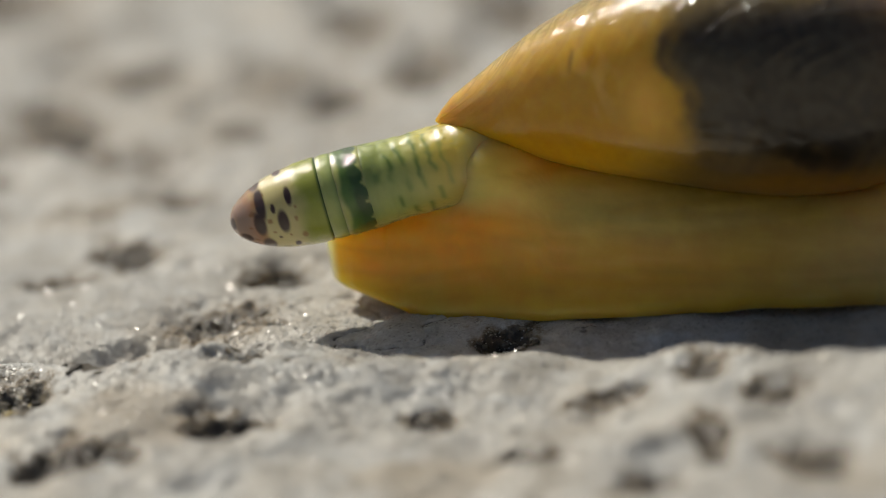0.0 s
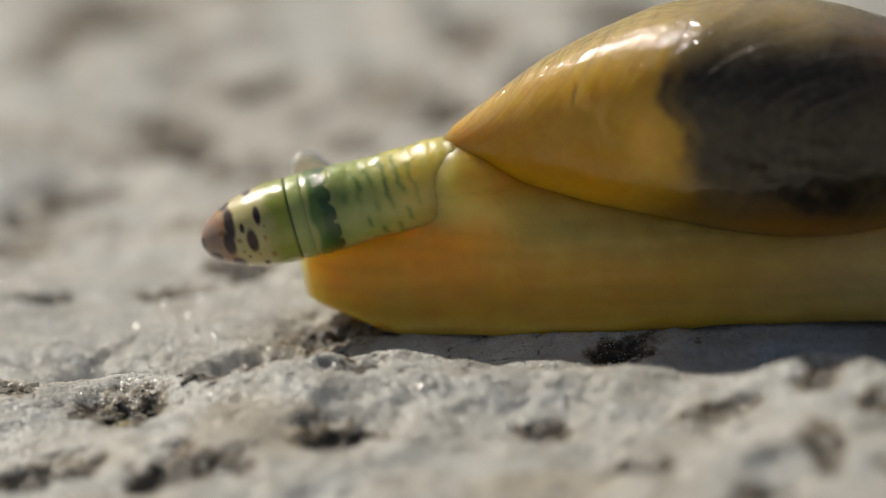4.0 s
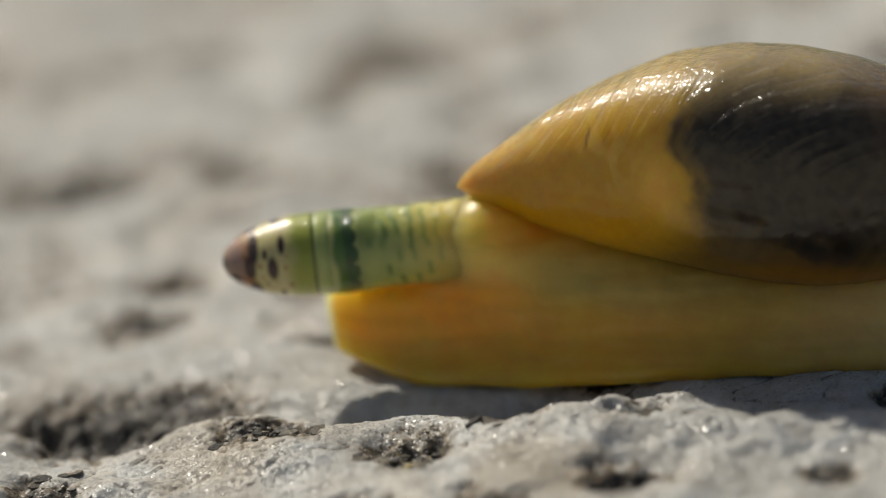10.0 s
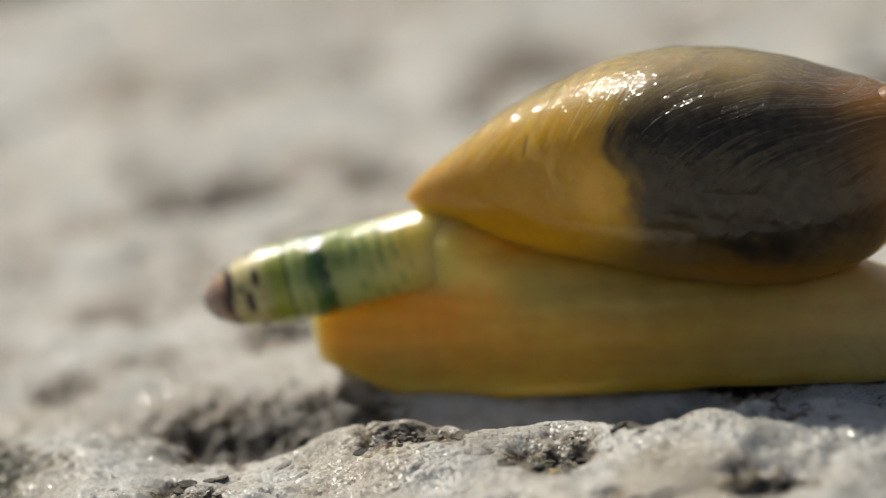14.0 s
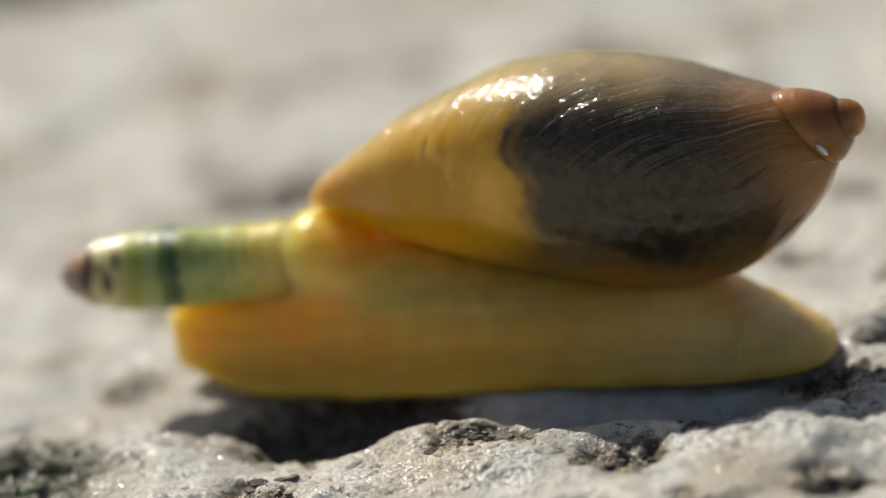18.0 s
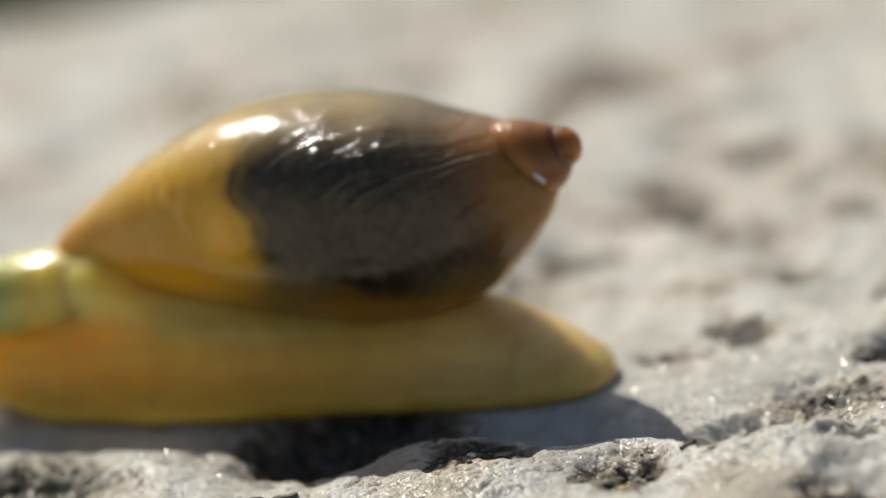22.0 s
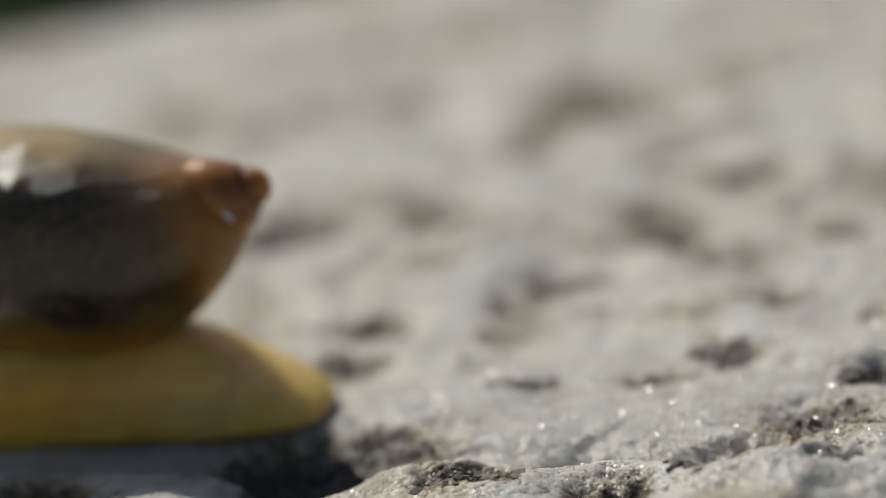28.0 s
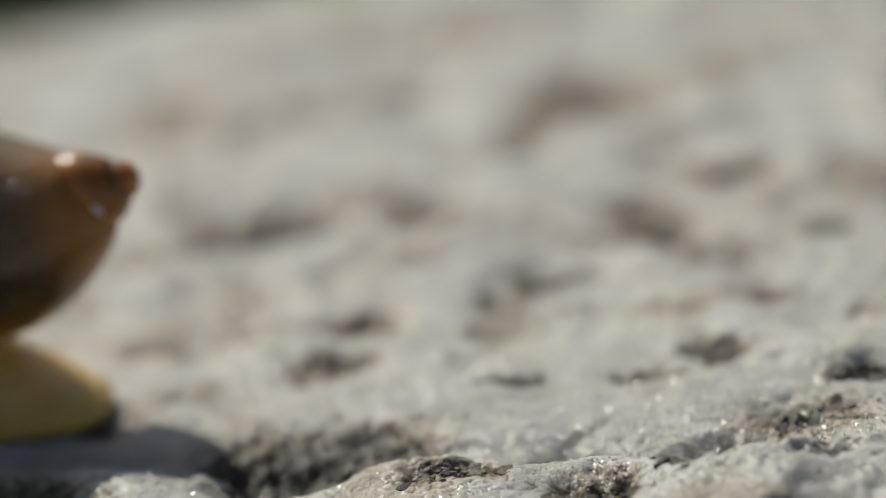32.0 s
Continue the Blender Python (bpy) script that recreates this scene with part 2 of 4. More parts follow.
# ---- the stone ----
# The snail's way over the stone, in millimetres: a point of it and its heading.
WAY_X, WAY_Y, WAY_TURN = -17.69, 1.13, -13.65
ALONG = (math.cos(radians(WAY_TURN)), math.sin(radians(WAY_TURN)))

# Hollows in the stone: x, y, half widths, depth.
HOLLOWS_NEAR = (
    (-10.2, -6.4, 1.2, 1.4, 1.0), (-22.6, -1.8, 3.0, 2.4, 1.3), (-18.0, -6.3, 1.2, 0.9, 0.8), (-13.4, -9.0, 1.3, 1.1, 0.9), (-5.4, 0.1, 1.0, 0.7, 1.0),
    (-9.7, 3.8, 0.9, 1.0, 0.9), (-11.2, -14.2, 1.3, 1.3, 0.9), (-7.0, -12.4, 1.1, 0.9, 0.6), (-0.8, -8.9, 0.5, 0.5, 0.8), (1.8, -16.9, 1.0, 0.8, 0.7),
    (-0.8, -13.3, 0.7, 0.7, 0.4), (-7.0, -3.0, 1.6, 0.9, 0.5), (-32.3, -5.2, 2.3, 2.6, 1.1), (-24.3, -8.5, 1.2, 1.0, 0.8), (-16.4, 2.8, 1.0, 0.3, 0.5),
    (1.5, -7.2, 0.9, 0.9, 1.0), (10.0, -11.8, 1.5, 1.1, 0.9), (7.1, -13.0, 0.7, 0.7, 0.5), (4.9, -20.4, 0.9, 1.0, 0.5),
    (6.8, -17.5, 0.5, 1.4, 0.45), (4.0, -13.4, 1.1, 0.5, 0.35), (8.9, -15.2, 0.9, 0.8, 0.4), (-15.2, -12.9, 1.2, 0.8, 0.8),
)
HOLLOWS_MIDDLE = (
    (9.6, -19.5, 1.1, 1.0, 0.5), (-8.5, 8.8, 1.0, 0.7, 0.5), (-6.4, 13.9, 0.8, 1.1, 0.4), (-16.2, 13.4, 0.9, 0.8, 0.6), (-12.2, 2.3, 1.0, 0.6, 0.5),
    (-22.3, 10.4, 1.3, 1.0, 0.8), (-22.7, 5.8, 1.2, 1.2, 0.7), (-29.8, 3.5, 0.9, 1.0, 0.6), (-12.0, 15.6, 1.4, 1.3, 0.9), (-17.3, 11.8, 1.0, 0.9, 0.6),
    (-15.3, 13.4, 1.1, 0.8, 0.8), (-3.1, 17.5, 0.8, 1.1, 0.6), (-13.1, 18.2, 1.3, 1.5, 0.6),
)
HOLLOWS_FAR = (
    (-9.3, 21.1, 1.2, 1.3, 0.9), (-2.1, 24.3, 1.2, 1.7, 0.6), (3.4, 24.4, 1.6, 1.4, 0.7), (0.1, 19.1, 1.3, 1.3, 0.5), (-17.2, 28.6, 1.3, 1.6, 0.7),
    (-20.7, 21.3, 1.3, 1.6, 0.8), (-22.8, 36.8, 1.7, 1.9, 0.4), (-26.5, 22.2, 2.5, 2.0, 1.0), (-15.0, 31.6, 2.2, 1.7, 0.7), (-16.4, 33.9, 2.1, 1.9, 0.4),
    (-31.6, 36.0, 2.2, 2.3, 0.3), (-23.0, 44.4, 3.4, 1.7, 0.3), (-10.8, 34.7, 1.7, 1.1, 0.4),
)

# Hollows full of pale brown rubble, and humps: x, y, half widths, depth or height.
RUBBLE = ((-8.8, -5.4, 2.0, 1.4, 1.3), (-7.9, -2.7, 1.5, 1.0, 0.5), (-6.4, -8.8, 0.7, 0.6, 0.4))
HUMPS = ((-5.2, -7.7, 2.2, 1.0, 0.42), (-19.6, -5.2, 2.6, 1.0, 0.25), (-14.6, -6.6, 2.2, 1.2, 0.25))


def stone_surface(x, y):
    """Height of the stone in millimetres, and how much of each place is dark hollow."""
    h = 0.75 * (fbm(x / 13, y / 13, 3, 2) - 0.5) + 0.75 * (fbm(x / 4.2, y / 4.2, 11, 3) - 0.5)
    ledge = fbm(x / 6.0, y / 4.0, 23, 4)
    h = h + 0.20 * np.tanh(14 * (ledge - 0.52))
    dx, dy = x - WAY_X, y - WAY_Y
    side = -dx * ALONG[1] + dy * ALONG[0]
    flat = np.exp(-(side / 3.4) ** 4)
    h = h * (1 - flat) + flat * (np.minimum(h * 0.35 - 0.10, 0.0) - 0.2 * smooth(-13, -4, x))
    uneven = smooth(0.25, 0.75, fbm(x / 5.0, y / 9.0, 29, 2))
    h = h + (0.15 + 0.5 * uneven) * np.exp(-((side + 6.9 + 1.2 * (uneven - 0.5)) / 1.7) ** 2) - (0.95 - 0.5 * uneven) * np.exp(-((side + 4.3) / 1.25) ** 2)
    warp_x, warp_y = 1.6 * (fbm(x / 1.6, y / 1.6, 31, 3) - 0.5), 1.6 * (fbm(x / 1.6, y / 1.6, 37, 3) - 0.5)
    pit = np.zeros_like(x)
    depth = np.zeros_like(x)
    for px, py, rx, ry, d in HOLLOWS_NEAR + HOLLOWS_MIDDLE + HOLLOWS_FAR:
        d, ry = d * (0.70 if py > 1 else 1.0), ry * (1.1 if py > 5 else 1.0)
        q = ((x - px + warp_x * min(rx, 1.3)) / rx) ** 2 + ((y - py + warp_y * min(ry, 1.3)) / ry) ** 2
        m = np.exp(-(q / 1.45) ** 1.6)
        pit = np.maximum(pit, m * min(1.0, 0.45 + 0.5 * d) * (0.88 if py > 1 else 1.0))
        depth = np.maximum(depth, m * d)
    loose = np.zeros_like(x)
    for px, py, rx, ry, d in RUBBLE:
        m = np.exp(-((((x - px + warp_x) / rx) ** 2 + ((y - py + warp_y) / ry) ** 2) / 1.45) ** 1.6)
        loose, depth = np.maximum(loose, m), np.maximum(depth, m * d)
    pit = np.maximum(pit, 0.22 * loose)
    pit = np.maximum(pit, 0.34 * smooth(0.56, 0.72, fbm(x / 2.8, y / 2.4, 83, 3)) * smooth(2.0, 5.0, y))
    for px, py, rx, ry, d in HUMPS:
        h = h + d * np.exp(-(((x - px + 0.7 * warp_x) / rx) ** 2 + ((y - py + 0.7 * warp_y) / ry) ** 2) ** 1.5)
    rubble = fbm(x / 0.55, y / 0.55, 41, 3) - 0.5
    h = h - 0.70 * depth + 0.70 * rubble * np.minimum(pit * 1.3 + 0.7 * loose, 1)
    h = h + 0.15 * (fbm(x / 0.9, y / 0.9, 51, 4, 0.6) - 0.5)
    line = np.abs(fbm(x / 3.6 + warp_x * 0.25, y / 2.4, 55, 4) - 0.5)
    crack = np.exp(-(line / 0.012) ** 2) * smooth(0.48, 0.60, fbm(x / 7, y / 7, 57, 2))
    # thin flaking layers, broken off in steps
    layer = 11 * fbm(x / 3.2 + warp_x * 0.12, y / 1.8 + warp_y * 0.12, 63, 4, 0.55)
    step = layer - np.floor(layer)
    flaky = smooth(0.44, 0.56, fbm(x / 4.5, y / 3.0, 65, 3)) * (1 - flat) * (y < 1.5)
    h = h + 0.075 * flaky * (smooth(0.0, 0.22, step) - step)
    crack = np.maximum(crack, 0.95 * flaky * np.exp(-((step - 0.06) / 0.06) ** 2) * smooth(0.40, 0.60, fbm(x / 0.8, y / 0.8, 67, 3)))
    h = h - 0.09 * crack
    h = np.where((flat > 0.5) & (h > 0.0), h * 0.2, h)
    # the far edge of the block, where it falls away to the grass
    edge = -0.32 * (x + 41.0) + 0.947 * (y - 58.5) + 3.0 * (fbm(x / 15, y / 15, 61, 2) - 0.5)
    h = h - 90.0 * smooth(0, 16, edge) - 2.5 * smooth(-8, 2, edge)
    return h, pit, crack


def build_stone():
    xs = np.concatenate([np.linspace(-520, -60, 46), np.linspace(-59, -47, 25), np.arange(-46.6, 22.0, 0.10),
                         np.linspace(22.4, 40, 30), np.linspace(44, 480, 46)])
    ys = np.concatenate([np.linspace(-560, -40, 50), np.linspace(-39, -24.3, 50), np.arange(-24, -13.5, 0.16), np.arange(-13.5, 3.0, 0.08),
                         np.arange(3.0, 28, 0.16), np.arange(28, 66, 0.35), np.linspace(67, 190, 40)])
    gx, gy = np.meshgrid(xs, ys)
    h, pit, crack = stone_surface(gx, gy)
    verts = np.stack([gx, gy, h], -1)
    # sides down to the ground
    verts = np.pad(verts, ((1, 1), (1, 1), (0, 0)), mode="edge")
    pit, crack = np.pad(pit, 1, mode="edge"), np.pad(crack, 1, mode="edge")
    verts[0, :, 2] = verts[-1, :, 2] = verts[:, 0, 2] = verts[:, -1, 2] = -100.0
    me = grid_mesh("stone", verts)
    x, y = verts[..., 0].ravel(), verts[..., 1].ravel()
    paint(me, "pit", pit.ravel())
    paint(me, "crack", crack.ravel())
    stain = smooth(0.50, 0.68, fbm(x / 5.0, y / 5.0, 71, 4)) * np.where(y > 3, 0.3, 0.8)
    stain = np.maximum(stain, np.exp(-((x + 7.4) / 2.6) ** 2 - ((y + 3.8) / 2.0) ** 2))
    paint(me, "stain", stain)
    paint(me, "lichen", np.exp(-((x + 13.3) / 0.7) ** 2 - ((y + 9.2) / 0.7) ** 2) + np.exp(-((x + 21.6) / 1.0) ** 2 - ((y + 13.6) / 0.7) ** 2))
    paint(me, "moss", np.exp(-((x + 32.5) / 2.6) ** 2 - ((y + 5.0) / 3.0) ** 2))
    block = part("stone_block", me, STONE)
    tagged(block, "rough pale grey granite block with dark weathered hollows", "stone", kind="structure")
    return block


def build_flakes():
    """Tiny mica facets that glint in the sun."""
    rng = np.random.default_rng(5)
    n = 60000
    x, y = rng.uniform(-45, 20, n), rng.uniform(-17, 16, n)
    keep = fbm(x / 3.0, y / 3.0, 81, 3) > 0.40
    x, y = x[keep], y[keep]
    # the wet trail behind the snail glints more
    back, side = rng.uniform(-16, 26, 5000), rng.normal(-0.6, 1.5, 5000)
    plain = len(x)
    x = np.concatenate([x, WAY_X + ALONG[0] * back - ALONG[1] * side])
    y = np.concatenate([y, WAY_Y + ALONG[1] * back + ALONG[0] * side])
    n = len(x)
    h, _, _ = stone_surface(x, y)
    size = rng.uniform(0.014, 0.034, n) * np.where(np.arange(n) < plain, 1.0, 1.35)
    tilt, turn = np.abs(rng.normal(0, 0.55, n)), rng.uniform(0, 2 * math.pi, n)
    nz = np.stack([np.sin(tilt) * np.cos(turn), np.sin(tilt) * np.sin(turn), np.cos(tilt)], -1)
    ax = np.cross(nz, np.tile([0.3, 0.9, 0.2], (n, 1)))
    ax /= np.linalg.norm(ax, axis=1)[:, None]
    ay = np.cross(nz, ax)
    centre = np.stack([x, y, h + 0.025], -1)
    verts, faces = [], []
    for k in range(5):
        a = 2 * math.pi * k / 5
        verts.append(centre + (ax * math.cos(a) + ay * math.sin(a) * 0.7) * size[:, None])
    verts.append(centre - nz * size[:, None])
    verts = np.stack(verts, 1).reshape(-1, 3) * MM
    for i in range(n):
        b = 6 * i
        faces.append((b, b + 1, b + 2, b + 3, b + 4))
        faces += [(b + (k + 1) % 5, b + k, b + 5) for k in range(5)]
    me = bpy.data.meshes.new("mica_flakes")
    me.from_pydata(verts.tolist(), [], faces)
    ob = part("mica_flakes", me, FLAKE)
    tagged(ob, "tiny glinting mica flakes on the granite", "mica", kind="stuff")


def build_beads():
    """Wet beads of slime left on the stone, each with its own glint."""
    rng = np.random.default_rng(21)
    m = Nodes("wet slime beads")
    wet = m.finish((0.75, 0.75, 0.72), None, 0.10, IOR=1.45, Coat_Weight=1.0, Coat_Roughness=0.10)
    bm = bmesh.new()
    bmesh.ops.create_icosphere(bm, subdivisions=2, radius=1.0)
    ball = bpy.data.meshes.new("bead")
    bm.to_mesh(ball)
    bm.free()
    shape = np.array([v.co[:] for v in ball.vertices])
    tris = [tuple(p.vertices) for p in ball.polygons]
    verts, faces = [], []
    for _ in range(220):
        s, side = rng.normal(-2.0, 9.0), rng.normal(-0.6, 1.6)
        x, y = WAY_X + ALONG[0] * (s + 5) - ALONG[1] * side, WAY_Y + ALONG[1] * (s + 5) + ALONG[0] * side
        h = float(stone_surface(np.array([x]), np.array([y]))[0][0])
        r = rng.uniform(0.018, 0.042)
        base = len(verts)
        verts += [tuple(p) for p in (np.array([x, y, h + 0.2 * r]) + shape * r * np.array([1, 1, 0.75])) * MM]
        faces += [tuple(base + i for i in t) for t in tris]
    me = bpy.data.meshes.new("slime_beads")
    me.from_pydata(verts, [], faces)
    me.polygons.foreach_set("use_smooth", np.ones(len(me.polygons), bool))
    tagged(part("slime_beads", me, wet), "tiny wet beads of slime glinting on the granite", "slime", kind="stuff")


def chip_mesh(name, seed, sharp=0.5):
    """A small broken stone, one unit across."""
    rng = random.Random(seed)
    bm = bmesh.new()
    bmesh.ops.create_icosphere(bm, subdivisions=2, radius=0.5)
    cuts = [(Vector((rng.gauss(0, 1), rng.gauss(0, 1), rng.gauss(0, 1))).normalized(), rng.uniform(0.22, 0.42)) for _ in range(9)]
    for v in bm.verts:
        for n, d in cuts:
            over = v.co.dot(n) - d
            if over > 0:
                v.co -= n * over
        v.co *= 1 + 0.08 * rng.uniform(-1, 1)
    me = bpy.data.meshes.new(name)
    bm.to_mesh(me)
    bm.free()
    return me


def chip_material(name, dark, pale):
    m = Nodes(name)
    c = m.ramp(m.noise(0.12, 4, 0.65), [(0.3, dark), (0.7, pale)])
    return m.finish(c, m.bump(m.noise(0.06, 3), 0.03), 0.55)


def build_chips():
    """Loose chips of dark slate and pale quartz lying in the hollows."""
    slate = chip_material("dark slate chips", (0.035, 0.031, 0.027), (0.19, 0.17, 0.14))
    quartz = chip_material("pale quartz grains", (0.30, 0.27, 0.22), (0.62, 0.58, 0.50))
    named = ((-17.9, -6.9, 0.42, 0.30), (-18.5, -6.2, 0.55, 0.28), (-17.3, -6.1, 0.60, 0.26), (-13.7, -9.2, 0.50, 0.30), (-12.9, -8.9, 0.55, 0.28), (-9.6, -6.7, 0.45, 0.30),
             (-10.7, -6.4, 0.50, 0.30), (-21.0, -3.1, 0.60, 0.35), (-23.6, -2.6, 0.55, 0.40), (-24.6, -8.5, 0.50, 0.30))
    for k, (x, y, size, tall) in enumerate(named):
        me = chip_mesh("stone_chip", 40 + k)
        ob = part("stone_chip", me, slate)
        h = float(stone_surface(np.array([x]), np.array([y]))[0][0])
        ob.matrix_basis = pose(x * MM, y * MM, (h + tall * 0.22) * MM, 0, 0, 53 * k) @ Matrix.Diagonal((size * MM, size * 0.7 * MM, tall * MM, 1))
        tagged(ob, "small dark slate chip lying in a hollow of the granite", "stone chip", "loose chips in the hollows")
    rng = np.random.default_rng(12)
    shapes = [chip_mesh("grain", 80 + k) for k in range(6)]
    for name, material, count, small, large, label in (("dark_grit", slate, 240, 0.12, 0.36, "dark slate grit in the hollows"), ("quartz_grit", quartz, 260, 0.06, 0.22, "pale quartz grit in the hollows")):
        verts, faces = [], []
        spots = HOLLOWS_NEAR[:6] + HOLLOWS_NEAR[11:16]
        for _ in range(count):
            px, py, rx, ry, d = spots[rng.integers(len(spots))]
            x, y = px + rng.normal(0, 0.55) * rx, py + rng.normal(0, 0.55) * ry
            size, turn = rng.uniform(small, large), rng.uniform(0, 6.28)
            h = float(stone_surface(np.array([x]), np.array([y]))[0][0])
            base = len(verts)
            c, s = math.cos(turn), math.sin(turn)
            me = shapes[rng.integers(len(shapes))]
            for v in me.vertices:
                a, b = v.co.x * size, v.co.y * size * 0.75
                verts.append(((x + a * c - b * s) * MM, (y + a * s + b * c) * MM, (h + 0.10 * size + v.co.z * size * 0.42) * MM))
            faces += [tuple(base + i for i in p.vertices) for p in me.polygons]
        me = bpy.data.meshes.new(name)
        me.from_pydata(verts, [], faces)
        tagged(part(name, me, material), label, "grit", kind="stuff")


def sliver_mesh(name, seed):
    """A thin broken flake of slate, one unit long, with a ragged outline."""
    rng = random.Random(seed)
    bm = bmesh.new()
    rim = [(0.5 * math.cos(a) * rng.uniform(0.7, 1.0), 0.27 * math.sin(a) * rng.uniform(0.55, 1.0)) for a in (k * 2 * math.pi / 9 for k in range(9))]
    low = [bm.verts.new((x * 1.06, y * 1.1, -0.05)) for x, y in rim]
    top = [bm.verts.new((x, y, 0.05 + rng.uniform(-0.025, 0.025))) for x, y in rim]
    for k in range(9):
        bm.faces.new((low[k], low[(k + 1) % 9], top[(k + 1) % 9], top[k]))
    bm.faces.new(top)
    bm.faces.new(low[::-1])
    me = bpy.data.meshes.new(name)
    bm.to_mesh(me)
    bm.free()
    return me


def build_slivers():
    """Leaves of dark slate that flake off in the hollows, lying over one another."""
    m = Nodes("flaking dark slate")
    vary = m.tree.nodes.new("ShaderNodeObjectInfo").outputs["Random"]
    c = m.ramp(vary, [(0.0, (0.075, 0.067, 0.058)), (0.45, (0.16, 0.138, 0.108)), (0.75, (0.27, 0.225, 0.165)), (1.0, (0.40, 0.36, 0.29))])
    c = m.mix(0.5, c, m.ramp(m.noise(0.10, 4, 0.7), [(0.3, 0.2), (0.7, 0.8)]), "OVERLAY")
    slate = m.finish(c, m.bump(m.noise(0.07, 4, 0.65), 0.04), 0.5)
    shapes = [sliver_mesh("slate_flake", 200 + k) for k in range(6)]
    for me in shapes:
        me.materials.append(slate)
    rng = random.Random(31)
    for px, py, rx, ry, turn, count in ((-18.0, -6.5, 1.0, 0.55, 14, 14), (-13.8, -9.1, 0.9, 0.55, 6, 12), (-11.0, -8.2, 0.7, 0.35, 12, 7), (-24.2, -6.9, 0.8, 0.5, 8, 6),
                                        (-9.7, -6.5, 0.8, 0.5, -6, 8), (-21.4, -3.4, 1.4, 0.7, 10, 8), (-12.9, -10.0, 0.6, 0.3, 0, 4), (-6.5, -8.8, 0.5, 0.4, 30, 5)):
        for k in range(count):
            x, y = px + rng.gauss(0, 0.6) * rx, py + rng.gauss(0, 0.6) * ry
            h = float(stone_surface(np.array([x]), np.array([y]))[0][0])
            size = rng.uniform(0.35, 0.85)
            ob = new("slate_flake", shapes[rng.randrange(6)])
            ob.matrix_basis = (pose(x * MM, y * MM, (h + 0.005) * MM, rng.gauss(8, 10), rng.gauss(0, 8), turn + rng.gauss(0, 22))
                               @ Matrix.Diagonal((size * MM, size * rng.uniform(0.8, 1.3) * MM, size * rng.uniform(0.7, 1.4) * MM, 1)))
            tagged(ob, "thin dark grey-brown flake of slate on the granite", "stone flake", "slate flakes in the hollows")


def build_ground():
    bm = bmesh.new()
    for x, y in ((-60, -60), (60, -60), (60, 60), (-60, 60)):
        bm.verts.new((x * 20, y * 20, -0.1))
    bm.faces.new(bm.verts)
    me = bpy.data.meshes.new("ground")
    bm.to_mesh(me)
    bm.free()
    tagged(part("ground", me, GRASS), "green meadow ground around the stone block", "ground", kind="structure")


def build_grass():
    """Blades beyond the far edge of the block."""
    rng = random.Random(7)
    verts, faces = [], []
    for _ in range(6000):
        x, y = rng.uniform(-0.50, 0.30), rng.uniform(0.02, 0.45)
        if -0.32 * (x + 0.041) + 0.947 * (y - 0.055) < 0.03:
            continue
        tall, w, a = rng.uniform(0.03, 0.075), rng.uniform(0.0012, 0.0022), rng.uniform(0, 6.28)
        lean = rng.uniform(0.0, 0.03)
        c, s, b = math.cos(a), math.sin(a), len(verts)
        for k in range(3):
            f = k / 3
            for side in (-1, 1):
                verts.append((x + side * w * (1 - f * 0.6) * c - lean * f * f * s, y + side * w * (1 - f * 0.6) * s + lean * f * f * c, -0.1 + tall * f))
        verts.append((x - lean * s, y + lean * c, -0.1 + tall))
        faces += [(b, b + 1, b + 3, b + 2), (b + 2, b + 3, b + 5, b + 4), (b + 4, b + 5, b + 6)]
    me = bpy.data.meshes.new("grass")
    me.from_pydata(verts, [], faces)
    tagged(part("grass", me, GRASS), "green grass blades behind the stone", "grass", kind="stuff")


build_stone()
build_flakes()
build_beads()
build_chips()
build_slivers()
build_ground()
build_grass()

# ---- the snail ----
# Its own space: x towards the tail, z up, in millimetres; the camera sees it from -y.
snail = tagged(new("snail"), "yellow amber snail with a swollen green-banded tentacle, crawling on granite", "snail")
SEAT = (-7.7, 0.0, 5.5)          # where the shell's lip rests on the neck
PIVOT = (-8.8, -0.25, 3.80)         # where the tentacle leaves the head


def rings(stations, around, section):
    """Rings over stations; section(k, angle array) gives y and z."""
    angle = np.linspace(0, 2 * math.pi, around, endpoint=False)
    out = np.zeros((len(stations), around, 3))
    for k, x in enumerate(stations):
        out[k, :, 1], out[k, :, 2] = section(k, angle)
        out[k, :, 0] = x
    return out


